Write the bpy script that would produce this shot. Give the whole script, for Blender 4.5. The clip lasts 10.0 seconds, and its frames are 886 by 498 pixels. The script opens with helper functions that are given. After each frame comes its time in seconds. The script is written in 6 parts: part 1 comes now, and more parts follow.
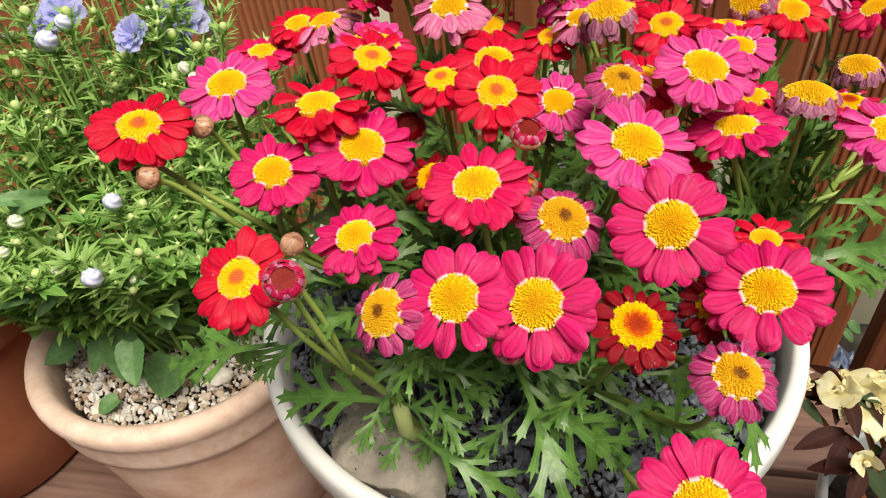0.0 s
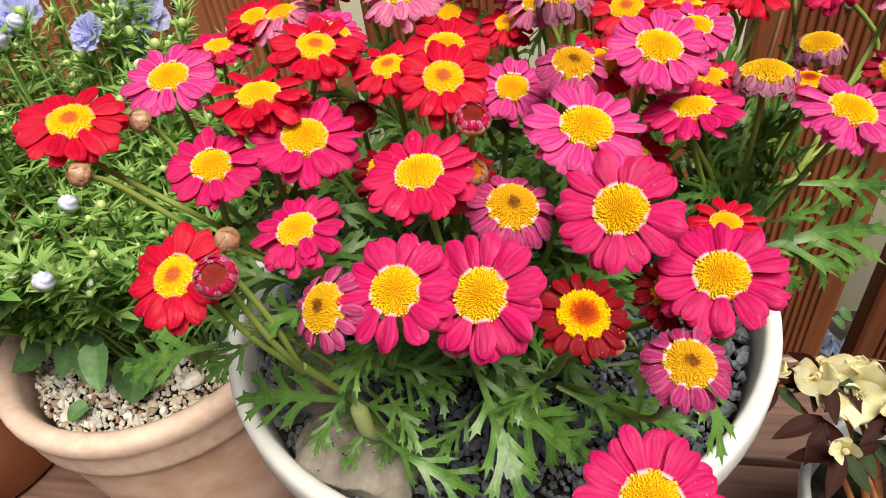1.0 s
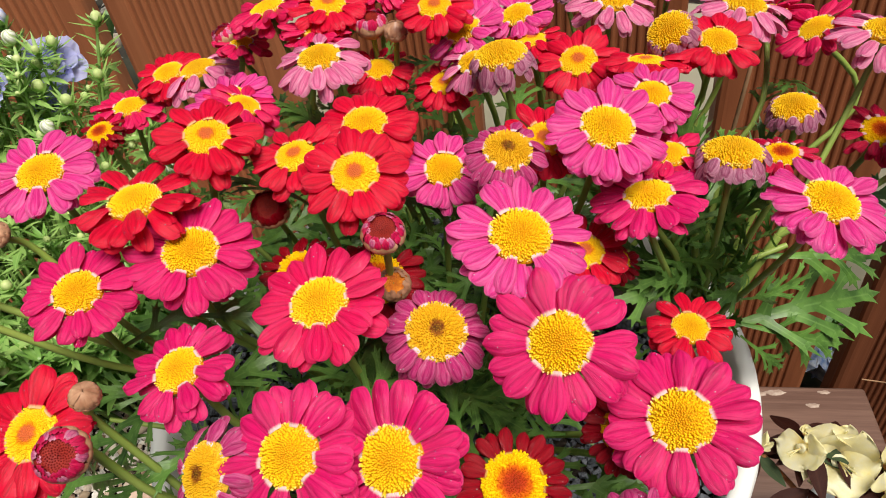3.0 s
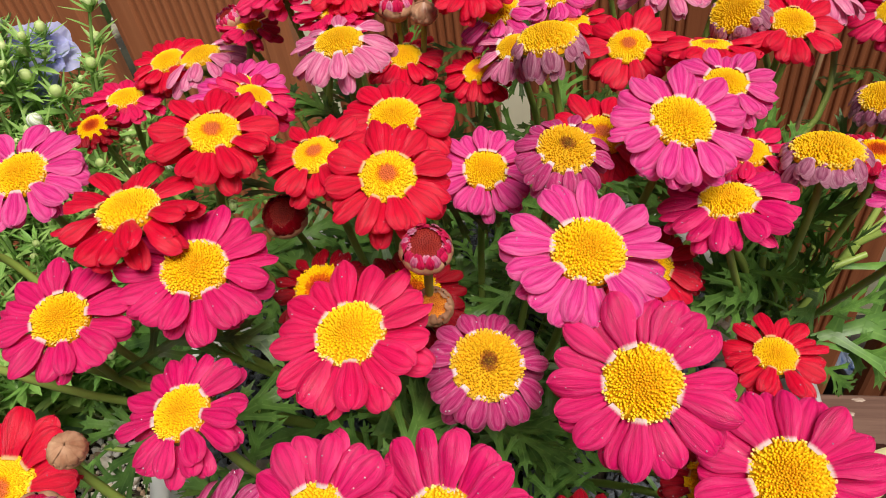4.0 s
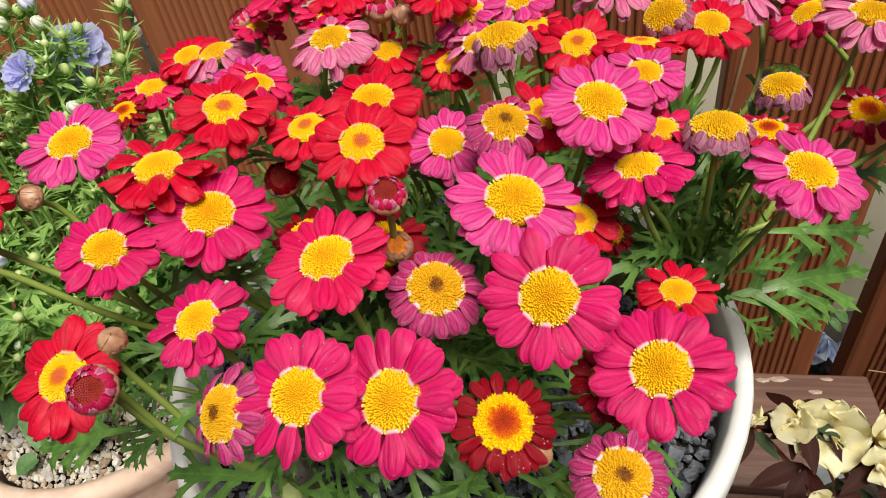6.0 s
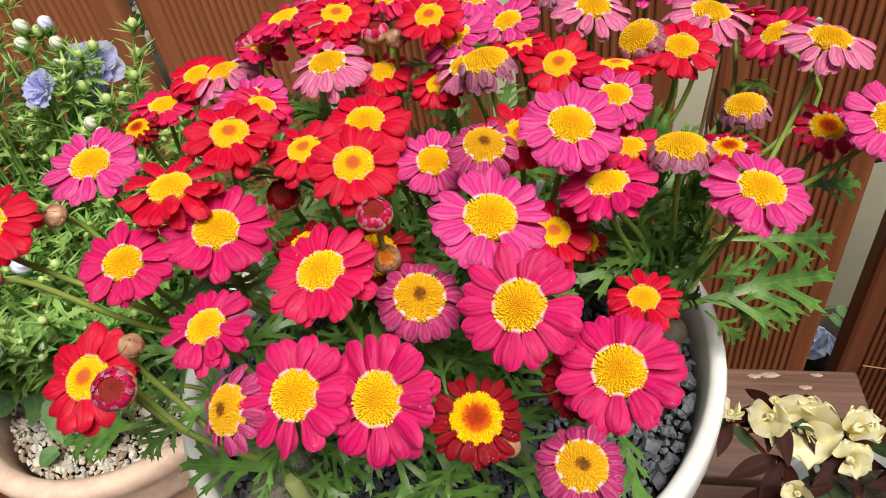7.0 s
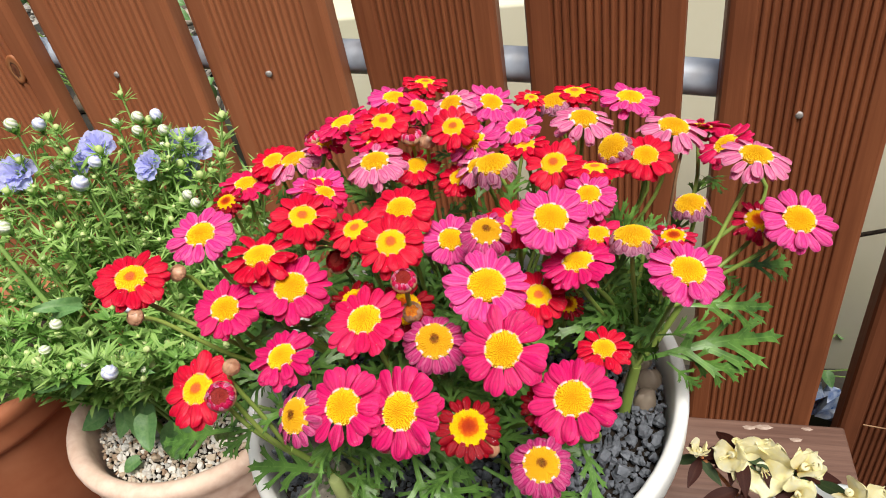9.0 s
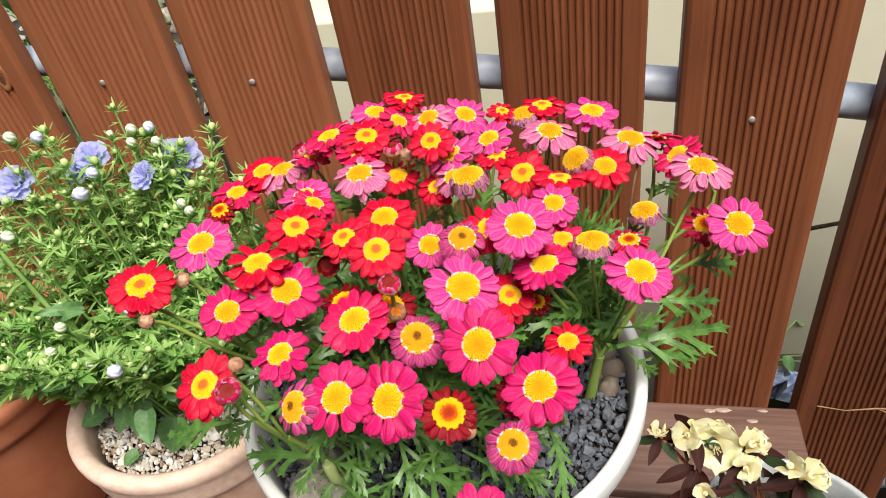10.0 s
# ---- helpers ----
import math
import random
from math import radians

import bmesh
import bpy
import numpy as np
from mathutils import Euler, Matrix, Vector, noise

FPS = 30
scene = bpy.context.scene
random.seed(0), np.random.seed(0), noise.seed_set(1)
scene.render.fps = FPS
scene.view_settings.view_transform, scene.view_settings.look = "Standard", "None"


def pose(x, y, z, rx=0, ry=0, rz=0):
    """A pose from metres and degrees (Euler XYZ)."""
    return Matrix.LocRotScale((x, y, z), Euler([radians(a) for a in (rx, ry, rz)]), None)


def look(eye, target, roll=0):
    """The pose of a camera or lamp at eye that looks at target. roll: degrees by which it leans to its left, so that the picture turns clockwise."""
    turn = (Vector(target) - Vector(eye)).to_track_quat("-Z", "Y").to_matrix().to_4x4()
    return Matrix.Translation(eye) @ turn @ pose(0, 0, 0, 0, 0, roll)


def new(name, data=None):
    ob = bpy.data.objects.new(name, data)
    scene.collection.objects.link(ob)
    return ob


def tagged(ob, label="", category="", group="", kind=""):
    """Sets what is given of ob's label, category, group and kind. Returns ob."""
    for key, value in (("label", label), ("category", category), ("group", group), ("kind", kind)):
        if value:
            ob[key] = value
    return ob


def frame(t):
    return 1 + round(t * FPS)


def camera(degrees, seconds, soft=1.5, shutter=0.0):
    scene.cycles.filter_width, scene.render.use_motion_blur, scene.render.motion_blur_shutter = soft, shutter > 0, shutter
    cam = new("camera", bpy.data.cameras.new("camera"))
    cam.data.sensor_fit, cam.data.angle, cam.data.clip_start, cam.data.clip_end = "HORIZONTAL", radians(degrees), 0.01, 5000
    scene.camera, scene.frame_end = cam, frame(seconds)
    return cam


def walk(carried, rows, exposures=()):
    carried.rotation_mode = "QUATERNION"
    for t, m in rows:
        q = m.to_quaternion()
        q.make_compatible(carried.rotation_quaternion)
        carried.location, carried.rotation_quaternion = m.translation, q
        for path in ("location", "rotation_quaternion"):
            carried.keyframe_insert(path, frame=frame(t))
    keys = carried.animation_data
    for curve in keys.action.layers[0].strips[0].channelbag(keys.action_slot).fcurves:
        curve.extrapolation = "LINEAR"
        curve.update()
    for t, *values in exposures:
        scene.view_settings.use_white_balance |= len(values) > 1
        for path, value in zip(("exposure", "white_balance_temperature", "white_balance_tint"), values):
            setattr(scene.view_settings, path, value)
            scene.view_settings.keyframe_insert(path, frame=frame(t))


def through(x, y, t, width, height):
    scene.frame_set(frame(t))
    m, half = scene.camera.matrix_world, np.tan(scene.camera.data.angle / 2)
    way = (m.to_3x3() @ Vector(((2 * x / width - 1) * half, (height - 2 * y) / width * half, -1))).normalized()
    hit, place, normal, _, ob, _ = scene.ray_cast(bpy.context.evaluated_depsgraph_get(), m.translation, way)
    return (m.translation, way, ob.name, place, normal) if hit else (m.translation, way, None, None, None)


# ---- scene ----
cam = camera(65.6, 10.0, soft=1.0)
PATH = [
    (0, (0.017, 0.015, 0.557), (-0.003, 1.525, -0.755), -7.0),
    (0.5, (0.03, 0.017, 0.549), (0.018, 1.521, -0.769), -8.7),
    (1, (0.034, 0.018, 0.548), (0.02, 1.525, -0.767), -8.3),
    (1.5, (0.042, 0.042, 0.574), (0.034, 1.54, -0.751), -10.2),
    (2, (0.05, 0.046, 0.586), (0.042, 1.557, -0.724), -9.8),
    (2.5, (0.059, 0.046, 0.575), (0.064, 1.553, -0.741), -9.0),
    (2.7, (0.063, 0.052, 0.565), (0.073, 1.553, -0.755), -9.0),
    (3.8, (0.053, 0.103, 0.534), (0.075, 1.576, -0.818), -9.7),
    (4, (0.051, 0.098, 0.536), (0.061, 1.578, -0.809), -9.4),
    (4.5, (0.061, 0.093, 0.53), (0.051, 1.583, -0.804), -9.1),
    (5, (0.062, 0.094, 0.529), (0.076, 1.576, -0.814), -8.2),
    (5.5, (0.058, 0.075, 0.54), (0.043, 1.563, -0.796), -9.1),
    (5.7, (0.06, 0.063, 0.546), (0.045, 1.553, -0.788), -9.4),
    (6.8, (0.074, 0.04, 0.566), (0.013, 1.534, -0.763), -11.1),
    (7, (0.075, 0.037, 0.571), (0.017, 1.521, -0.769), -10.9),
    (7.5, (0.079, 0.019, 0.584), (-0.001, 1.507, -0.75), -12.0),
    (8, (0.083, 0.005, 0.594), (-0.018, 1.493, -0.739), -12.1),
    (8.5, (0.085, -0.02, 0.611), (-0.028, 1.528, -0.651), -10.3),
    (9, (0.092, -0.029, 0.634), (-0.058, 1.55, -0.584), -11.1),
    (9.5, (0.101, -0.045, 0.653), (-0.036, 1.53, -0.573), -11.4),
    (10, (0.094, -0.055, 0.664), (0.007, 1.507, -0.582), -10.5),
]
walk(cam, [(t, look(eye, target, roll)) for t, eye, target, roll in PATH], [(0.0, 0.12, 7050, 10), (2.5, 0.02, 6780, 10), (5.0, -0.06, 6850, 10), (8.0, 0.05, 6720, 10), (9.0, 0.18, 6600, 10), (10.0, 0.30, 6550, 10)])

# ---- light ----
world = bpy.data.worlds.new("sky")
scene.world = world
world.use_nodes = True
wn = world.node_tree
for nd in list(wn.nodes):
    wn.nodes.remove(nd)
sky = wn.nodes.new("ShaderNodeTexSky")
sky.sky_type = "NISHITA"
sky.sun_disc = False
sky.sun_elevation = radians(64)
sky.sun_rotation = radians(156)
sky.air_density, sky.dust_density, sky.ozone_density = 1.0, 3.5, 1.0
bg = wn.nodes.new("ShaderNodeBackground")
bg.inputs["Strength"].default_value = 0.044
wo = wn.nodes.new("ShaderNodeOutputWorld")
wn.links.new(sky.outputs[0], bg.inputs[0])
wn.links.new(bg.outputs[0], wo.inputs[0])

sun_data = bpy.data.lights.new("sun", "SUN")
sun_data.energy = 5.0
sun_data.angle = radians(34)
sun_data.color = (1.0, 0.96, 0.90)
sun = new("sun", sun_data)
sun.matrix_world = look((0.45, -0.80, 2.5), (0, 0.2, 0))


# ---- materials ----


def nodes_of(name):
    m = bpy.data.materials.new(name)
    m.use_nodes = True
    t = m.node_tree
    for nd in list(t.nodes):
        t.nodes.remove(nd)
    out = t.nodes.new("ShaderNodeOutputMaterial")
    bsdf = t.nodes.new("ShaderNodeBsdfPrincipled")
    t.links.new(bsdf.outputs[0], out.inputs[0])
    return m, t, bsdf, out


def node(t, kind, **ins):
    nd = t.nodes.new(kind)
    for k, v in ins.items():
        sock = nd.inputs[k.replace("_", " ")]
        if isinstance(v, bpy.types.NodeSocket):
            t.links.new(v, sock)
        else:
            sock.default_value = v
    return nd


def ramp(t, fac, stops):
    nd = t.nodes.new("ShaderNodeValToRGB")
    t.links.new(fac, nd.inputs[0])
    el = nd.color_ramp.elements
    el.remove(el[1])
    el[0].position, el[0].color = stops[0][0], (*stops[0][1], 1)
    for p, c in stops[1:]:
        el.new(p).color = (*c, 1)
    return nd.outputs[0]


def mix(t, fac, a, b, mode="MIX"):
    nd = t.nodes.new("ShaderNodeMix")
    nd.data_type = "RGBA"
    nd.blend_type = mode
    for sock, v in ((nd.inputs[0], fac), (nd.inputs[6], a), (nd.inputs[7], b)):
        if isinstance(v, bpy.types.NodeSocket):
            t.links.new(v, sock)
        elif isinstance(v, tuple):
            sock.default_value = (*v, 1) if len(v) == 3 else v
        else:
            sock.default_value = v
    return nd.outputs[2]


def arith(t, op, a, b=0.0):
    nd = t.nodes.new("ShaderNodeMath")
    nd.operation = op
    for sock, v in ((nd.inputs[0], a), (nd.inputs[1], b)):
        if isinstance(v, bpy.types.NodeSocket):
            t.links.new(v, sock)
        else:
            sock.default_value = v
    return nd.outputs[0]


def noise_tex(t, vec, scale, detail=4.0, rough=0.55):
    nd = node(t, "ShaderNodeTexNoise", Scale=scale, Detail=detail, Roughness=rough)
    if vec is not None:
        t.links.new(vec, nd.inputs["Vector"])
    return nd.outputs[0]


def stretched(t, vec, sc):
    nd = t.nodes.new("ShaderNodeMapping")
    nd.inputs["Scale"].default_value = sc
    t.links.new(vec, nd.inputs[0])
    return nd.outputs[0]


def bump(t, bsdf, height, strength=0.3, dist=0.001):
    nd = node(t, "ShaderNodeBump", Strength=strength, Distance=dist, Height=height)
    t.links.new(nd.outputs[0], bsdf.inputs["Normal"])


def coords(t):
    return t.nodes.new("ShaderNodeTexCoord")


def island(t):
    return t.nodes.new("ShaderNodeNewGeometry").outputs["Random Per Island"]


def any_random(t):
    return t.nodes.new("ShaderNodeObjectInfo").outputs["Random"]


def translucent(t, bsdf, out, colour, amount):
    tr = t.nodes.new("ShaderNodeBsdfTranslucent")
    if isinstance(colour, bpy.types.NodeSocket):
        t.links.new(colour, tr.inputs[0])
    else:
        tr.inputs[0].default_value = (*colour, 1)
    mx = t.nodes.new("ShaderNodeMixShader")
    mx.inputs[0].default_value = amount
    t.links.new(bsdf.outputs[0], mx.inputs[1])
    t.links.new(tr.outputs[0], mx.inputs[2])
    t.links.new(mx.outputs[0], out.inputs[0])


def petal_mat(name, deep, pale, base, streak=0.35, edge=(0.9, 0.7, 0.8), margin=0.30, claw=0.022):
    """Petal: pale at the claw, streaked along its length."""
    m, t, bsdf, out = nodes_of(name)
    uv = coords(t).outputs["UV"]
    sep = node(t, "ShaderNodeSeparateXYZ", Vector=uv)
    along = sep.outputs[1]
    rnd = island(t)
    obr = any_random(t)
    c = mix(t, rnd, deep, pale)
    c = mix(t, arith(t, "MULTIPLY", obr, 0.35), c, pale)
    n = noise_tex(t, stretched(t, uv, (10, 1.3, 1)), 2.2, 4)
    c = mix(t, arith(t, "MULTIPLY", ramp(t, n, [(0.46, (0, 0, 0)), (0.72, (1, 1, 1))]), streak), c, edge)
    c = mix(t, arith(t, "MULTIPLY", ramp(t, n, [(0.30, (1, 1, 1)), (0.48, (0, 0, 0))]), 0.35), c, tuple(0.45 * v for v in deep))
    big = noise_tex(t, coords(t).outputs["Object"], 90, 3)
    c = mix(t, arith(t, "MULTIPLY", ramp(t, big, [(0.45, (0, 0, 0)), (0.75, (1, 1, 1))]), 0.3), c, tuple(0.62 * v for v in deep))
    side = arith(t, "ABSOLUTE", arith(t, "SUBTRACT", arith(t, "MULTIPLY", sep.outputs[0], 2.0), 1.0))
    side = arith(t, "ADD", side, arith(t, "MULTIPLY", arith(t, "SUBTRACT", n, 0.5), 0.5))
    tip = arith(t, "ADD", along, arith(t, "MULTIPLY", n, 0.16))
    c = mix(t, arith(t, "MULTIPLY", ramp(t, tip, [(0.92, (0, 0, 0)), (1.10, (1, 1, 1))]), margin), c, edge)
    c = mix(t, arith(t, "MULTIPLY", ramp(t, side, [(0.62, (0, 0, 0)), (1.0, (1, 1, 1))]), margin), c, edge)
    rib = arith(t, "ADD", side, arith(t, "MULTIPLY", arith(t, "SUBTRACT", noise_tex(t, stretched(t, uv, (3, 1.5, 1)), 3.0, 2), 0.5), 0.16))
    c = mix(t, arith(t, "MULTIPLY", ramp(t, rib, [(0.24, (0, 0, 0)), (0.34, (1, 1, 1)), (0.44, (0, 0, 0))]), 0.42), c, tuple(0.40 * v for v in deep))
    c = mix(t, arith(t, "MULTIPLY", ramp(t, rib, [(0.50, (0, 0, 0)), (0.62, (1, 1, 1)), (0.76, (0, 0, 0))]), margin * 0.95), c, edge)
    jag = arith(t, "ADD", along, arith(t, "MULTIPLY", arith(t, "SUBTRACT", n, 0.5), 0.9 * claw + 0.03))
    c = mix(t, ramp(t, jag, [(claw, (0.9, 0.9, 0.9)), (claw * 1.3 + 0.022, (0, 0, 0))]), c, base)
    t.links.new(c, bsdf.inputs["Base Color"])
    bsdf.inputs["Roughness"].default_value = 0.30
    bsdf.inputs["Specular IOR Level"].default_value = 0.30
    fine = noise_tex(t, stretched(t, uv, (40, 3, 1)), 2.0, 3)
    bump(t, bsdf, arith(t, "ADD", n, arith(t, "MULTIPLY", fine, 0.6)), 0.6, 0.0005)
    translucent(t, bsdf, out, c, 0.22)
    return m


M_PINK = petal_mat("petal_pink", (0.70, 0.012, 0.190), (0.86, 0.048, 0.335), (0.90, 0.74, 0.74), 0.26, (0.92, 0.30, 0.57), 0.36, 0.032)
M_CRIMSON = petal_mat("petal_crimson", (0.66, 0.003, 0.100), (0.82, 0.010, 0.180), (0.90, 0.74, 0.72), 0.15, (0.90, 0.12, 0.34), 0.22, 0.028)
M_ROSE = petal_mat("petal_rose", (0.72, 0.004, 0.070), (0.84, 0.012, 0.125), (0.86, 0.74, 0.62), 0.14, (0.90, 0.10, 0.28), 0.20)
M_RED = petal_mat("petal_red", (0.62, 0.0012, 0.018), (0.80, 0.004, 0.046), (0.85, 0.62, 0.3), 0.14, (0.86, 0.05, 0.13), 0.18, 0.022)
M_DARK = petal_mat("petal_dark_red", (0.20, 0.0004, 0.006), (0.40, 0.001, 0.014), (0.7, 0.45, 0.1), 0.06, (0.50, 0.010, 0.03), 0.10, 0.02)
M_RINGED = petal_mat("petal_ringed_red", (0.52, 0.002, 0.035), (0.70, 0.006, 0.070), (0.90, 0.62, 0.66), 0.12, (0.80, 0.08, 0.20), 0.16, 0.075)
M_MAUVE = petal_mat("petal_mauve", (0.44, 0.007, 0.115), (0.62, 0.032, 0.215), (0.92, 0.82, 0.84), 0.26, (0.84, 0.38, 0.58), 0.26, 0.060)
M_PALE = petal_mat("petal_pale_pink", (0.70, 0.070, 0.245), (0.80, 0.165, 0.37), (0.9, 0.82, 0.82), 0.40, (0.90, 0.55, 0.68), 0.40, 0.055)
M_SPENT = petal_mat("petal_spent", (0.24, 0.020, 0.085), (0.50, 0.130, 0.260), (0.84, 0.68, 0.72), 0.40, (0.78, 0.48, 0.58), 0.45, 0.07)


def disc_mat(name, stops, tip, mixing=0.3):
    """Disc of florets: colour by the distance from its middle, each floret a little its own."""
    m, t, bsdf, out = nodes_of(name)
    ob = coords(t).outputs["Object"]
    sep = node(t, "ShaderNodeSeparateXYZ", Vector=ob)
    rr = arith(t, "SQRT", arith(t, "ADD", arith(t, "MULTIPLY", sep.outputs[0], sep.outputs[0]), arith(t, "MULTIPLY", sep.outputs[1], sep.outputs[1])))
    wob = arith(t, "ADD", rr, arith(t, "MULTIPLY", arith(t, "SUBTRACT", noise_tex(t, ob, 5.0, 3), 0.5), 0.34))
    c = ramp(t, wob, stops)
    c = mix(t, arith(t, "MULTIPLY", island(t), mixing), c, tip)
    t.links.new(c, bsdf.inputs["Base Color"])
    bsdf.inputs["Roughness"].default_value = 0.65
    bsdf.inputs["Specular IOR Level"].default_value = 0.08
    return m


YEL = (0.88, 0.55, 0.010)
M_DISC = disc_mat("disc_yellow", [(0.0, (0.76, 0.35, 0.010)), (0.20, (0.81, 0.44, 0.012)), (0.42, (0.85, 0.52, 0.013)), (0.60, YEL), (0.93, (0.88, 0.63, 0.03)), (1.0, (0.90, 0.76, 0.30))], (0.92, 0.60, 0.02))
M_DISC_OPEN = disc_mat("disc_gold", [(0.0, (0.66, 0.34, 0.01)), (0.45, (0.74, 0.42, 0.01)), (0.9, (0.82, 0.53, 0.014)), (1.0, (0.84, 0.62, 0.14))], (0.84, 0.56, 0.03))
M_DISC_RED = disc_mat("disc_red_centre", [(0.0, (0.60, 0.130, 0.05)), (0.24, (0.64, 0.150, 0.05)), (0.34, (0.72, 0.24, 0.01)), (0.46, YEL), (1.0, (0.90, 0.66, 0.03))], (0.70, 0.28, 0.02), 0.2)
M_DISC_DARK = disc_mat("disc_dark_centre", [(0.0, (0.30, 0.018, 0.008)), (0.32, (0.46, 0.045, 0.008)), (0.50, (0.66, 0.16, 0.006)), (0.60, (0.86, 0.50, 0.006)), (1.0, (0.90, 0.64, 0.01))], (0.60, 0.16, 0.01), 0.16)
M_DISC_OLD = disc_mat("disc_old", [(0.0, (0.040, 0.007, 0.004)), (0.17, (0.13, 0.020, 0.006)), (0.25, (0.34, 0.12, 0.010)), (0.31, (0.68, 0.38, 0.012)), (0.8, (0.76, 0.42, 0.015)), (1.0, (0.78, 0.52, 0.06))], (0.72, 0.42, 0.03))


def leaf_mat(name, low, high, vein, rough=0.42, scale=60, through=0.12, spec=0.4):
    m, t, bsdf, out = nodes_of(name)
    tc = coords(t)
    n = noise_tex(t, tc.outputs["Object"], scale, 4)
    c = mix(t, ramp(t, n, [(0.35, (0, 0, 0)), (0.7, (1, 1, 1))]), low, high)
    c = mix(t, arith(t, "MULTIPLY", any_random(t), 0.6), c, mix(t, 0.5, high, low))
    c = mix(t, arith(t, "MULTIPLY", island(t), 0.35), c, high)
    sep = node(t, "ShaderNodeSeparateXYZ", Vector=tc.outputs["UV"])
    mid = arith(t, "ABSOLUTE", arith(t, "SUBTRACT", sep.outputs[0], 0.5))
    c = mix(t, ramp(t, mid, [(0.0, (0.34, 0.34, 0.34)), (0.10, (0, 0, 0))]), c, vein)
    t.links.new(c, bsdf.inputs["Base Color"])
    bsdf.inputs["Roughness"].default_value = rough
    bsdf.inputs["Specular IOR Level"].default_value = spec
    bump(t, bsdf, noise_tex(t, tc.outputs["Object"], scale * 5, 3), 0.30, 0.0005)
    translucent(t, bsdf, out, c, through)
    return m


M_LEAF = leaf_mat("daisy_leaf", (0.018, 0.064, 0.011), (0.160, 0.335, 0.064), (0.24, 0.42, 0.12), 0.36, 6, 0.14)
M_STEM = leaf_mat("daisy_stem", (0.210, 0.325, 0.050), (0.350, 0.465, 0.110), (0.38, 0.50, 0.14), 0.42, 40)
M_STUMP = leaf_mat("cut_stem", (0.38, 0.47, 0.14), (0.55, 0.62, 0.27), (0.55, 0.62, 0.27), 0.5, 90)
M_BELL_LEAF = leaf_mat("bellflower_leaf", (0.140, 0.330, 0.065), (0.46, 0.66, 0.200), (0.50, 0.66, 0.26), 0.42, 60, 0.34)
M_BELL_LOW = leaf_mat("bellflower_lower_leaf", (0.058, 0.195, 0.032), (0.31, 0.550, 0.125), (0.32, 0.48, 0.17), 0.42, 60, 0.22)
M_BROAD = leaf_mat("broad_leaf", (0.070, 0.185, 0.060), (0.165, 0.320, 0.110), (0.24, 0.38, 0.16), 0.45, 9, 0.18)
M_AZ_LEAF = leaf_mat("bronze_leaf", (0.018, 0.005, 0.004), (0.046, 0.013, 0.009), (0.07, 0.024, 0.015), 0.5, 60, 0.10, 0.12)
M_AZ_GREEN = leaf_mat("dark_olive_leaf", (0.018, 0.034, 0.014), (0.045, 0.072, 0.030), (0.07, 0.09, 0.03), 0.5, 60, 0.10, 0.14)


def plain_mat(name, low, high, scale, rough=0.6, detail=5, bump_strength=0.3, bump_dist=0.001, spec=0.4, per_piece=0.0, third=None):
    m, t, bsdf, out = nodes_of(name)
    ob = coords(t).outputs["Object"]
    n = noise_tex(t, ob, scale, detail)
    c = mix(t, ramp(t, n, [(0.32, (0, 0, 0)), (0.70, (1, 1, 1))]), low, high)
    if third:
        n2 = noise_tex(t, ob, scale * 0.23, 3)
        c = mix(t, ramp(t, n2, [(0.50, (0, 0, 0)), (0.68, (0.8, 0.8, 0.8))]), c, third)
    if per_piece:
        c = mix(t, arith(t, "MULTIPLY", island(t), per_piece), c, high)
        c = mix(t, arith(t, "MULTIPLY", any_random(t), per_piece), c, low)
    t.links.new(c, bsdf.inputs["Base Color"])
    bsdf.inputs["Roughness"].default_value = rough
    bsdf.inputs["Specular IOR Level"].default_value = spec
    bump(t, bsdf, noise_tex(t, ob, scale * 3, 5), bump_strength, bump_dist)
    return m


M_WHITE_POT = plain_mat("white_plastic", (0.72, 0.73, 0.71), (0.79, 0.80, 0.78), 30, 0.42, 3, 0.06, 0.0004, 0.4, 0.0, (0.75, 0.74, 0.69))
M_TERRA = plain_mat("pale_terracotta", (0.62, 0.375, 0.260), (0.84, 0.620, 0.490), 30, 0.85, 7, 0.6, 0.0012, 0.2, 0.0, (0.76, 0.60, 0.51))
M_TERRA_RIM = plain_mat("peach_terracotta", (0.66, 0.455, 0.350), (0.79, 0.605, 0.495), 120, 0.85, 7, 0.3, 0.0008, 0.2, 0.0, (0.80, 0.62, 0.49))
M_TERRA_DARK = plain_mat("red_terracotta", (0.36, 0.118, 0.054), (0.50, 0.200, 0.100), 14, 0.7, 5, 0.3, 0.0008, 0.25, 0.0, (0.20, 0.06, 0.03))
M_GREY_POT = plain_mat("grey_glazed_pot", (0.34, 0.38, 0.38), (0.55, 0.57, 0.56), 40, 0.45, 4, 0.2, 0.0006, 0.4, 0.0, (0.25, 0.31, 0.31))
M_GRAVEL = plain_mat("dark_gravel", (0.015, 0.018, 0.023), (0.190, 0.207, 0.237), 160, 0.75, 6, 0.9, 0.0014, 0.3, 0.55)


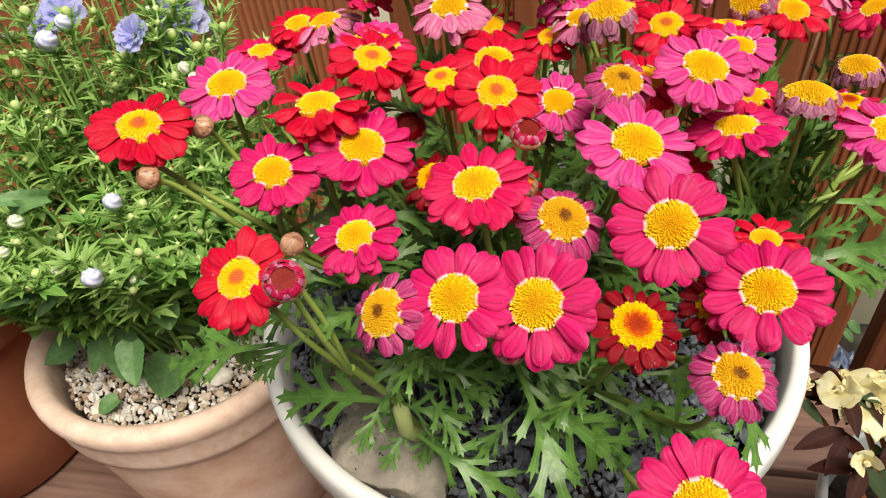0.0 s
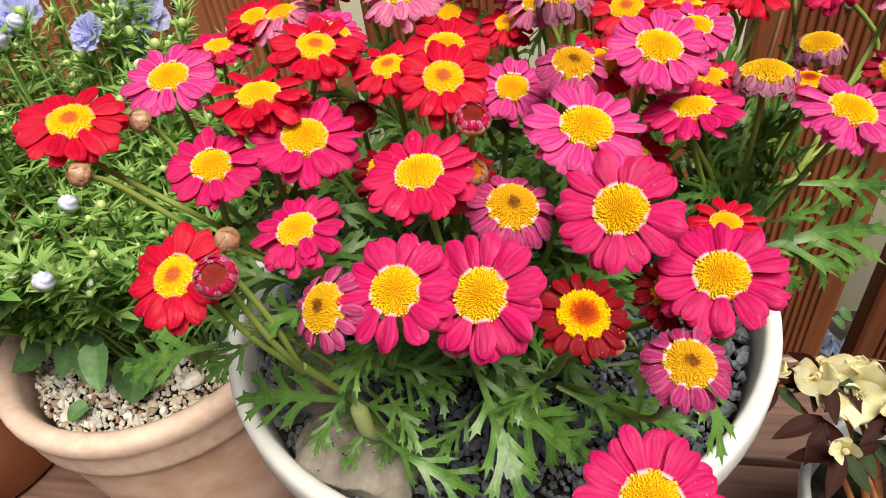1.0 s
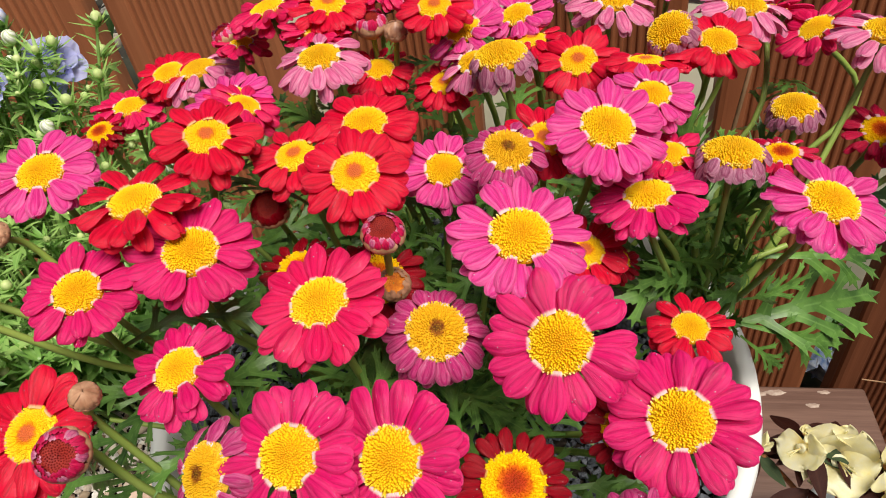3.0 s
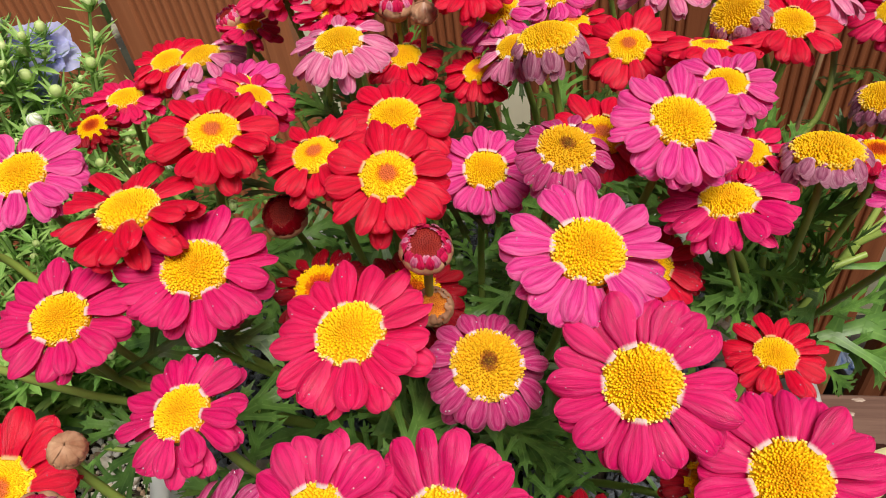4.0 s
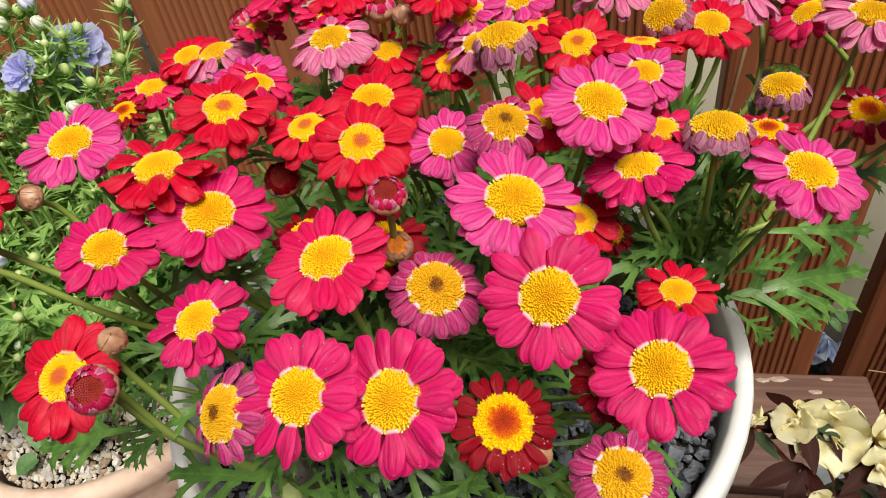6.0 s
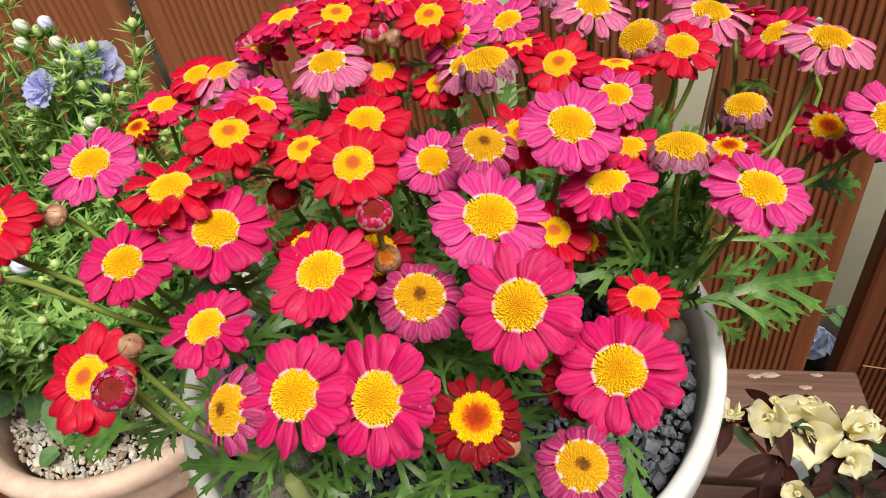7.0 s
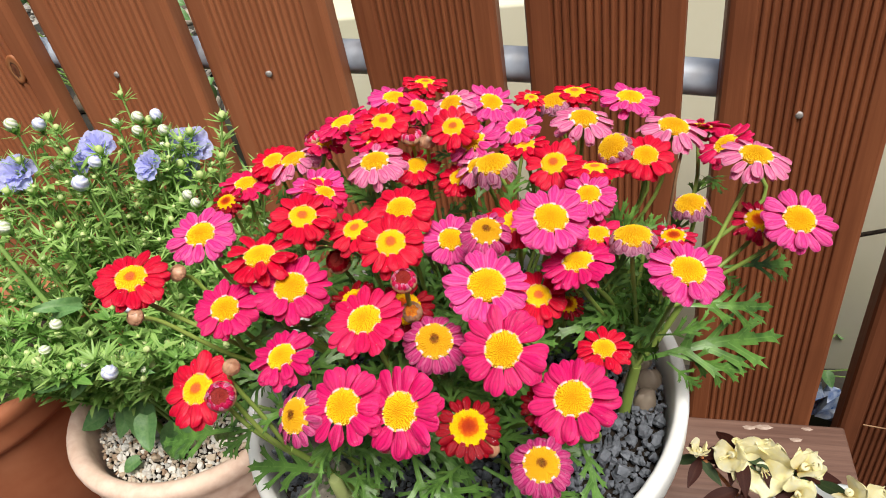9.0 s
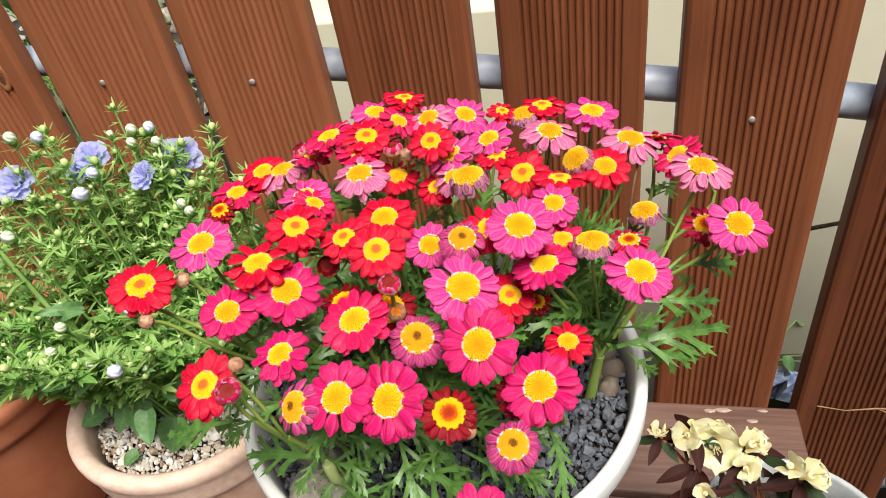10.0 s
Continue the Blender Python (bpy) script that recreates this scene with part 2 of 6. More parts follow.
def grit_mat():
    """Mixed chips: mostly cream and white, some tan, brown and grey."""
    m, t, bsdf, out = nodes_of("pale_grit")
    ob = coords(t).outputs["Object"]
    c = ramp(t, island(t), [(0.0, (0.30, 0.19, 0.12)), (0.14, (0.46, 0.35, 0.25)), (0.30, (0.62, 0.53, 0.42)), (0.50, (0.74, 0.69, 0.60)), (0.68, (0.86, 0.84, 0.80)), (0.84, (0.50, 0.50, 0.47)), (0.93, (0.88, 0.85, 0.78)), (1.0, (0.24, 0.22, 0.20))])
    n = noise_tex(t, ob, 260, 5)
    c = mix(t, arith(t, "MULTIPLY", ramp(t, n, [(0.40, (0, 0, 0)), (0.70, (1, 1, 1))]), 0.30), c, (0.40, 0.29, 0.20))
    t.links.new(c, bsdf.inputs["Base Color"])
    bsdf.inputs["Roughness"].default_value = 0.75
    bsdf.inputs["Specular IOR Level"].default_value = 0.3
    bump(t, bsdf, noise_tex(t, ob, 500, 4), 0.4, 0.0008)
    return m


def stone_mat():
    """Mottled beige stone with small black pits."""
    m, t, bsdf, out = nodes_of("pitted_stone")
    ob = coords(t).outputs["Object"]
    n = noise_tex(t, ob, 70, 7, 0.65)
    c = ramp(t, n, [(0.30, (0.10, 0.088, 0.07)), (0.45, (0.27, 0.24, 0.19)), (0.62, (0.40, 0.36, 0.29)), (0.75, (0.50, 0.47, 0.40))])
    c = mix(t, ramp(t, noise_tex(t, ob, 22, 4), [(0.50, (0, 0, 0)), (0.64, (0.75, 0.75, 0.75))]), c, (0.19, 0.165, 0.135))
    vor = node(t, "ShaderNodeTexVoronoi", Vector=ob, Scale=300.0)
    pit = ramp(t, arith(t, "ADD", vor.outputs["Distance"], arith(t, "MULTIPLY", noise_tex(t, ob, 60, 2), 0.55)), [(0.34, (1, 1, 1)), (0.40, (0, 0, 0))])
    c = mix(t, pit, c, (0.02, 0.018, 0.015))
    t.links.new(c, bsdf.inputs["Base Color"])
    bsdf.inputs["Roughness"].default_value = 0.85
    bump(t, bsdf, arith(t, "SUBTRACT", n, pit), 0.9, 0.002)
    return m


M_PALE_GRAVEL = grit_mat()
M_STONE = stone_mat()
M_PEBBLE = plain_mat("brown_pebble", (0.10, 0.070, 0.048), (0.30, 0.245, 0.19), 50, 0.6, 5, 0.3, 0.001, 0.35, 0.6)
M_SOIL = plain_mat("potting_soil", (0.012, 0.009, 0.007), (0.045, 0.034, 0.026), 180, 0.95, 6, 0.8, 0.002, 0.15)
M_GROUND = plain_mat("damp_earth", (0.020, 0.018, 0.016), (0.070, 0.062, 0.050), 18, 0.9, 7, 0.7, 0.004, 0.2, 0.0, (0.04, 0.05, 0.028))
M_PIPE = plain_mat("galvanised_pipe", (0.38, 0.46, 0.57), (0.58, 0.66, 0.77), 45, 0.42, 5, 0.12, 0.0005, 0.5, 0.0, (0.24, 0.19, 0.17))
M_WALL = plain_mat("cream_render", (0.68, 0.66, 0.50), (0.75, 0.73, 0.58), 6, 0.9, 7, 0.25, 0.002, 0.2, 0.0, (0.60, 0.60, 0.35))
M_UNSEEN_WALL = plain_mat("grey_render", (0.26, 0.25, 0.23), (0.36, 0.35, 0.32), 6, 0.9, 7, 0.25, 0.002, 0.2)
M_SCUFF = plain_mat("worn_wood", (0.26, 0.18, 0.14), (0.46, 0.37, 0.31), 220, 0.8, 5, 0.3, 0.0004, 0.2)
M_SCREW = plain_mat("zinc_screw", (0.22, 0.20, 0.19), (0.42, 0.40, 0.38), 300, 0.35, 3, 0.1, 0.0003, 0.6)
M_TWIG = plain_mat("dry_twig", (0.20, 0.11, 0.055), (0.36, 0.22, 0.12), 60, 0.8, 4)
M_RUSSET = plain_mat("russet_stalk", (0.30, 0.085, 0.03), (0.55, 0.24, 0.09), 90, 0.6, 4)
M_SHEET = plain_mat("blue_white_film", (0.02, 0.10, 0.34), (0.62, 0.68, 0.74), 55, 0.3, 3, 0.2, 0.001, 0.5, 0.0, (0.04, 0.04, 0.045))
M_BUD = plain_mat("green_bud", (0.34, 0.48, 0.12), (0.72, 0.78, 0.42), 260, 0.5, 3, 0.2, 0.0005, 0.35, 0.5)


def striped_bud(name, light, dark, stripes):
    """A furled bud: paler petals with darker seams that wind round it."""
    m, t, bsdf, out = nodes_of(name)
    tc = coords(t)
    sep = node(t, "ShaderNodeSeparateXYZ", Vector=tc.outputs["UV"])
    wave = arith(t, "SINE", arith(t, "ADD", arith(t, "MULTIPLY", sep.outputs[0], 6.2832 * stripes), arith(t, "MULTIPLY", noise_tex(t, tc.outputs["Object"], 160, 3), 3.0)))
    c = mix(t, ramp(t, arith(t, "MULTIPLY", arith(t, "ADD", wave, 1.0), 0.5), [(0.10, (0, 0, 0)), (0.55, (1, 1, 1))]), dark, light)
    c = mix(t, ramp(t, sep.outputs[1], [(0.15, (1, 1, 1)), (0.42, (0, 0, 0))]), c, dark)
    t.links.new(c, bsdf.inputs["Base Color"])
    bsdf.inputs["Roughness"].default_value = 0.5
    bump(t, bsdf, wave, 0.5, 0.0004)
    return m


M_BUD_BLUE = striped_bud("blue_white_bud", (0.74, 0.77, 0.90), (0.50, 0.54, 0.82), 5)
M_BUD_PALE = striped_bud("whitish_bud", (0.76, 0.79, 0.68), (0.46, 0.55, 0.28), 5)
M_BUD_BROWN = plain_mat("papery_brown_bud", (0.26, 0.100, 0.050), (0.60, 0.36, 0.22), 300, 0.38, 4, 0.3, 0.0004, 0.45, 0.4)
M_BUD_CORE = plain_mat("bud_core", (0.16, 0.006, 0.008), (0.40, 0.035, 0.018), 900, 0.6, 2, 0.2, 0.0003, 0.2, 0.6)
M_BUD_ORANGE = plain_mat("orange_bud_core", (0.42, 0.040, 0.010), (0.76, 0.300, 0.015), 700, 0.6, 2, 0.2, 0.0003, 0.2, 0.6)
M_BUD_GREEN = plain_mat("bud_scales", (0.11, 0.16, 0.03), (0.26, 0.18, 0.06), 160, 0.6, 4, 0.3, 0.0005, 0.3, 0.5)


def blue_mat():
    m, t, bsdf, out = nodes_of("blue_petal")
    uv = coords(t).outputs["UV"]
    along = node(t, "ShaderNodeSeparateXYZ", Vector=uv).outputs[1]
    n = noise_tex(t, stretched(t, uv, (10, 1.5, 1)), 2.0, 3)
    c = mix(t, n, (0.47, 0.49, 0.98), (0.70, 0.71, 0.98))
    c = mix(t, ramp(t, along, [(0.0, (0.8, 0.8, 0.8)), (0.4, (0, 0, 0))]), c, (0.80, 0.80, 0.92))
    c = mix(t, arith(t, "MULTIPLY", any_random(t), 0.35), c, (0.74, 0.75, 0.97))
    t.links.new(c, bsdf.inputs["Base Color"])
    bsdf.inputs["Roughness"].default_value = 0.55
    bump(t, bsdf, n, 0.4, 0.0006)
    translucent(t, bsdf, out, c, 0.5)
    return m


def yellow_mat():
    m, t, bsdf, out = nodes_of("cream_yellow_petal")
    uv = coords(t).outputs["UV"]
    along = node(t, "ShaderNodeSeparateXYZ", Vector=uv).outputs[1]
    n = noise_tex(t, coords(t).outputs["Object"], 140, 5, 0.65)
    c = mix(t, ramp(t, n, [(0.34, (0, 0, 0)), (0.64, (1, 1, 1))]), (0.94, 0.87, 0.44), (0.96, 0.94, 0.70))
    c = mix(t, ramp(t, along, [(0.0, (0.75, 0.75, 0.75)), (0.35, (0, 0, 0))]), c, (0.74, 0.52, 0.07))
    c = mix(t, ramp(t, arith(t, "ADD", along, arith(t, "MULTIPLY", n, 0.25)), [(1.03, (0, 0, 0)), (1.13, (0.6, 0.6, 0.6))]), c, (0.45, 0.24, 0.06))
    t.links.new(c, bsdf.inputs["Base Color"])
    bsdf.inputs["Roughness"].default_value = 0.5
    bump(t, bsdf, n, 0.4, 0.0008)
    translucent(t, bsdf, out, c, 0.42)
    return m


def dew_mat():
    m, t, bsdf, out = nodes_of("dew")
    bsdf.inputs["Base Color"].default_value = (0.95, 0.95, 0.95, 1)
    bsdf.inputs["Roughness"].default_value = 0.05
    bsdf.inputs["IOR"].default_value = 1.33
    bsdf.inputs["Transmission Weight"].default_value = 0.6
    return m


M_DEW = dew_mat()
M_DISC_BED = plain_mat("disc_bed", (0.52, 0.23, 0.005), (0.68, 0.36, 0.008), 900, 0.8, 2, 0.1, 0.0002, 0.1)
M_BLUE = blue_mat()
M_YELLOW = yellow_mat()


def board_mat(name, low, high, dark, along_scale):
    """Stained softwood: long grain, stained streaks, a few worn paler patches."""
    m, t, bsdf, out = nodes_of(name)
    ob = coords(t).outputs["Object"]
    obr = any_random(t)
    shift = t.nodes.new("ShaderNodeVectorMath")
    shift.operation = "ADD"
    t.links.new(ob, shift.inputs[0])
    cmb = node(t, "ShaderNodeCombineXYZ", X=arith(t, "MULTIPLY", obr, 7.0), Y=arith(t, "MULTIPLY", obr, 3.0), Z=arith(t, "MULTIPLY", obr, 11.0))
    t.links.new(cmb.outputs[0], shift.inputs[1])
    v = shift.outputs[0]
    grain = noise_tex(t, stretched(t, v, along_scale), 1.0, 6, 0.6)
    c = mix(t, ramp(t, grain, [(0.30, (0, 0, 0)), (0.68, (1, 1, 1))]), low, high)
    blot = noise_tex(t, stretched(t, v, tuple(0.04 * a + 2 for a in along_scale)), 2.0, 4)
    c = mix(t, ramp(t, blot, [(0.48, (0, 0, 0)), (0.75, (0.7, 0.7, 0.7))]), c, dark)
    c = mix(t, arith(t, "MULTIPLY", obr, 0.35), c, low)
    t.links.new(c, bsdf.inputs["Base Color"])
    bsdf.inputs["Roughness"].default_value = 0.55
    bsdf.inputs["Specular IOR Level"].default_value = 0.35
    bump(t, bsdf, grain, 0.6, 0.0012)
    return m


# One decking in three tones: sky sheen and shade put into the colour.
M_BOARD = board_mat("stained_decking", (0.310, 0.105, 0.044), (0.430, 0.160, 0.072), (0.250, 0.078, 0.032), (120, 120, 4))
M_BOARD_HALF_SHADE = board_mat("decking_half_shade", (0.205, 0.061, 0.024), (0.315, 0.106, 0.043), (0.150, 0.044, 0.018), (120, 120, 4))
M_BOARD_SHADE = board_mat("decking_shade", (0.135, 0.039, 0.016), (0.225, 0.073, 0.031), (0.095, 0.027, 0.012), (120, 120, 4))
M_BENCH = board_mat("weathered_plank", (0.085, 0.042, 0.031), (0.220, 0.130, 0.098), (0.30, 0.205, 0.162), (6, 150, 150))


def knot_mat():
    m, t, bsdf, out = nodes_of("knot_wood")
    ob = coords(t).outputs["Object"]
    sep = node(t, "ShaderNodeSeparateXYZ", Vector=ob)
    rr = arith(t, "SQRT", arith(t, "ADD", arith(t, "MULTIPLY", sep.outputs[0], sep.outputs[0]), arith(t, "MULTIPLY", sep.outputs[1], sep.outputs[1])))
    rr = arith(t, "ADD", rr, arith(t, "MULTIPLY", arith(t, "SUBTRACT", noise_tex(t, ob, 160, 4), 0.5), 0.006))
    c = ramp(t, arith(t, "MULTIPLY", rr, 100.0), [(0.0, (0.10, 0.03, 0.015)), (0.45, (0.22, 0.075, 0.03)), (0.55, (0.06, 0.02, 0.01)), (0.70, (0.40, 0.18, 0.075)), (1.0, (0.35, 0.12, 0.040))])
    t.links.new(c, bsdf.inputs["Base Color"])
    bsdf.inputs["Roughness"].default_value = 0.6
    return m


M_KNOT = knot_mat()
M_SCRAP = plain_mat("bleached_litter", (0.10, 0.085, 0.065), (0.50, 0.48, 0.44), 60, 0.8, 5, 0.4, 0.002, 0.25, 0.5)
# ---- building helpers ----


class Shape:
    """Gathers faces for one mesh."""

    def __init__(self):
        self.v, self.f, self.uv, self.mats = [], [], [], []

    def grid(self, pts, uvs=None, mat=0, closed=False):
        nu, nv = len(pts[0]), len(pts)
        b = len(self.v)
        for row in pts:
            self.v.extend(tuple(p) for p in row)
        for j in range(nv - 1):
            for i in range(nu if closed else nu - 1):
                k = (i + 1) % nu
                self.f.append((b + j * nu + i, b + j * nu + k, b + (j + 1) * nu + k, b + (j + 1) * nu + i))
                self.mats.append(mat)
                a0, a1 = i / (nu - 1 or 1), (i + 1) / (nu - 1 or 1)
                c0, c1 = j / (nv - 1), (j + 1) / (nv - 1)
                self.uv.extend(((a0, c0), (a1, c0), (a1, c1), (a0, c1)))

    def face(self, pts, uvs=None, mat=0):
        b = len(self.v)
        self.v.extend(tuple(p) for p in pts)
        self.f.append(tuple(range(b, b + len(pts))))
        self.mats.append(mat)
        self.uv.extend(uvs or [(0.5, 0.5)] * len(pts))

    def tube(self, pts, radii, sides=7, mat=0):
        rings = []
        for i, p in enumerate(pts):
            a, c = pts[max(i - 1, 0)], pts[min(i + 1, len(pts) - 1)]
            d = (Vector(c) - Vector(a)).normalized()
            x = d.orthogonal().normalized() if i == 0 else (px - d * px.dot(d)).normalized()
            px = x
            y = d.cross(x)
            r = radii[i] if isinstance(radii, (list, tuple)) else radii
            rings.append([Vector(p) + (x * math.cos(q) + y * math.sin(q)) * r for q in [2 * math.pi * k / sides for k in range(sides)]])
        self.grid(rings, closed=True, mat=mat)
        for ring, rev in ((rings[0], True), (rings[-1], False)):
            self.face(ring[::-1] if rev else ring, mat=mat)

    def lathe(self, prof, sides=48, mat=0, wob=0.0):
        rows = []
        for r, z in prof:
            rows.append([Vector((r * math.cos(a) * (1 + wob * math.sin(3 * a + 9 * z)), r * math.sin(a) * (1 + wob * math.sin(2 * a + 5 * z)), z)) for a in [2 * math.pi * k / sides for k in range(sides)]])
        self.grid(rows, closed=True, mat=mat)

    def blob(self, centre, size, rng, mat=0, rough=0.25, seg=6, rings=4, turn=None):
        """A lumpy closed stone or bud."""
        ph = [rng.uniform(0, 6.28) for _ in range(6)]
        rows = []
        for j in range(rings + 1):
            th = math.pi * j / rings
            row = []
            for i in range(seg):
                a = 2 * math.pi * i / seg
                d = Vector((math.sin(th) * math.cos(a), math.sin(th) * math.sin(a), math.cos(th)))
                k = 1 + rough * (math.sin(2.3 * d.x * 2 + ph[0]) * math.sin(2.9 * d.y * 2 + ph[1]) + 0.7 * math.sin(4.1 * d.z + ph[2] + 3 * d.x + ph[3]))
                p = Vector((d.x * size[0], d.y * size[1], d.z * size[2])) * k
                if turn:
                    p = turn @ p
                row.append(Vector(centre) + p)
            rows.append(row)
        self.grid(rows, closed=True, mat=mat)

    def mesh(self, name, materials, smooth=True):
        me = bpy.data.meshes.new(name)
        me.from_pydata(self.v, [], self.f)
        for m in materials:
            me.materials.append(m)
        lay = me.uv_layers.new(name="UVMap")
        lay.data.foreach_set("uv", [c for p in self.uv for c in p])
        me.polygons.foreach_set("material_index", self.mats)
        me.polygons.foreach_set("use_smooth", [smooth] * len(self.f))
        me.update()
        return me


def part(name, shape, materials, parent=None, label="", m=None, smooth=True):
    """One mesh object; under its thing when a parent is given."""
    data = shape if isinstance(shape, bpy.types.Mesh) else shape.mesh(name, materials if isinstance(materials, (list, tuple)) else [materials], smooth)
    ob = new(name, data)
    if m is not None:
        ob.matrix_basis = m
    if parent is not None:
        ob.parent = parent
    if label:
        tagged(ob, label)
    return ob


def bevel_box(sx, sy, sz, b=0.003):
    """A box about its middle with bevelled edges."""
    bm = bmesh.new()
    bmesh.ops.create_cube(bm, size=1)
    bmesh.ops.scale(bm, vec=(sx, sy, sz), verts=bm.verts)
    bmesh.ops.bevel(bm, geom=bm.edges[:], offset=b, segments=2, affect="EDGES", profile=0.6)
    s = Shape()
    bm.verts.ensure_lookup_table()
    s.v = [tuple(v.co) for v in bm.verts]
    s.f = [tuple(v.index for v in f.verts) for f in bm.faces]
    s.mats = [0] * len(s.f)
    s.uv = [(0.5, 0.5)] * sum(len(f) for f in s.f)
    bm.free()
    return s


def basis_on(n, spin=0.0):
    """A turn that carries z onto n."""
    return Vector((0, 0, 1)).rotation_difference(Vector(n)).to_matrix().to_4x4() @ Matrix.Rotation(spin, 4, "Z")


# The fence and the bench run the same way: s along them, n away from the viewer.
WAY = radians(-13.5)
ALONG = Vector((math.cos(WAY), math.sin(WAY), 0))
AWAY = Vector((-math.sin(WAY), math.cos(WAY), 0))


def on_fence(s, n, z):
    return ALONG * s + AWAY * n + Vector((0, 0, z))


def fence_pose(s, n, z):
    return Matrix.Translation(on_fence(s, n, z)) @ Matrix.Rotation(WAY, 4, "Z")

# ---- setting ----
rng = random.Random(7)


def ground_sheet():
    s = Shape()
    xs = [-60, -20, -6, -2.5] + [-1.6 + 0.1 * i for i in range(33)] + [2.5, 6, 20, 60]
    rows = []
    for y in xs:
        rows.append([(x, y + 0.6, -0.45 + (0.02 * noise.noise(Vector((x * 3, y * 3, 0))) if abs(x) < 1.7 and abs(y) < 1.7 else 0)) for x in xs])
    s.grid(rows)
    return tagged(part("ground", s, M_GROUND), "dark damp earth below the bench and behind the fence", "ground", kind="structure")


ground_sheet()
wall = part("wall_north", bevel_box(3.6, 0.14, 0.77, 0.006), M_WALL, m=fence_pose(1.31, 1.05, -0.095))
tagged(wall, "low cream rendered wall with faint stains behind the fence", "wall", kind="structure")
# Added wall, never in view: closes the south side and limits fill light.
unseen_wall = part("unseen_wall_south", bevel_box(5.0, 0.2, 2.5, 0.01), M_UNSEEN_WALL, m=pose(0.0, -2.70, 0.80))
tagged(unseen_wall, "unseen plain grey rendered wall, added to hold back low light", "wall", kind="structure")
backdrop = part("backdrop", bevel_box(9.0, 0.2, 0.9, 0.01), M_GROUND, m=fence_pose(0.0, 2.6, -0.05))
tagged(backdrop, "dark earthy bank behind the low wall", "bank", kind="structure")


def deck_board(width, height, thick=0.028, ridges=14, margin=0.022):
    """A reeded decking board, its ridges on the front, standing on end."""
    e = 0.006
    prof = [(-width / 2 + 0.003, thick), (-width / 2, thick - 0.003), (-width / 2, e), (-width / 2 + 0.0018, 0.0018), (-width / 2 + e, 0.0)]
    inner = width - 2 * margin
    pitch = inner / ridges
    for i in range(ridges):
        x0 = -inner / 2 + i * pitch
        prof += [(x0 + pitch * 0.08, 0.0), (x0 + pitch * 0.22, 0.0005), (x0 + pitch * 0.34, 0.0024), (x0 + pitch * 0.66, 0.0024), (x0 + pitch * 0.78, 0.0005), (x0 + pitch * 0.92, 0.0)]
    prof += [(width / 2 - e, 0.0), (width / 2 - 0.0018, 0.0018), (width / 2, e), (width / 2, thick - 0.003), (width / 2 - 0.003, thick)]
    s = Shape()
    rows = [[(x, y, z) for x, y in prof] for z in (0, height * 0.25, height * 0.5, height * 0.75, height)]
    s.grid(rows, closed=True)
    s.face([(x, y, height) for x, y in prof])
    s.face([(x, y, 0) for x, y in prof][::-1])
    return s


def screw_shape():
    s = Shape()
    s.lathe([(0.0001, 0.0018), (0.0024, 0.0017), (0.0036, 0.0010), (0.0038, 0.0), (0.0026, -0.004)], 14)
    s.face([(0.0016 * math.cos(a), 0.0016 * math.sin(a), 0.00185) for a in (0, 1.57, 3.14, 4.71)])
    return s


fence = tagged(new("fence"), "brown-stained fence of upright reeded boards on a steel pipe", "fence")
fence.matrix_basis = fence_pose(0, 0.626, -0.43)


def fence_board(s0, s1, lean=0.0, screw_z=None, screw_s=None, board_tone=None):
    b = part("board", deck_board(s1 - s0, 0.95), board_tone or M_BOARD, fence, smooth=False, m=Matrix.Translation(((s0 + s1) / 2, 0, 0)) @ Matrix.Rotation(lean, 4, "Y"))
    if screw_z is not None:
        part("screw", screw_shape(), M_SCREW, b, "zinc screw head", m=Matrix.Translation((screw_s - (s0 + s1) / 2, 0.001, screw_z + 0.43)) @ Matrix.Rotation(radians(90), 4, "X"))


fence_board(-0.737, -0.566)
fence_board(-0.536, -0.369, 0, 0.369, -0.465)
fence_board(-0.347, -0.194, 0, 0.359, -0.277)
# from here rightwards the boards' shade is painted in with darker tones
fence_board(-0.167, -0.025, board_tone=M_BOARD_HALF_SHADE)
fence_board(0.002, 0.147, board_tone=M_BOARD_HALF_SHADE)
fence_board(0.180, 0.333, 0, 0.287, 0.252, M_BOARD_HALF_SHADE)
fence_board(0.367, 0.515, board_tone=M_BOARD_SHADE)
fence_board(0.545, 0.690, board_tone=M_BOARD_SHADE)
fence_board(-0.915, -0.768)

# a resin-stained knot near the edge of one board
kn = Shape()
kn.lathe([(0.0001, 0.0002), (0.004, 0.0003), (0.0048, -0.0001), (0.0056, 0.0004), (0.010, 0.0004), (0.0118, 0.0002), (0.0124, -0.002)], 24, wob=0.06)
part("knot", kn, M_KNOT, fence, "dark knot ringed by worn pale wood", m=Matrix.Translation((-0.598, 0.0, 0.43 + 0.383)) @ Matrix.Rotation(radians(90), 4, "X") @ Matrix.Diagonal((0.8, 1.5, 1.0, 1)))


def pipe_rail():
    s = Shape()
    pts = [Vector((x, 0.044, 0.43 + 0.333 - 0.125 * x - 0.064 * x * x)) for x in [-1.0 + 0.1 * i for i in range(21)]]
    s.tube(pts, 0.0185, 24)
    return part("rail", s, M_PIPE, fence, "grey galvanised steel pipe with rust specks")


pipe_rail()

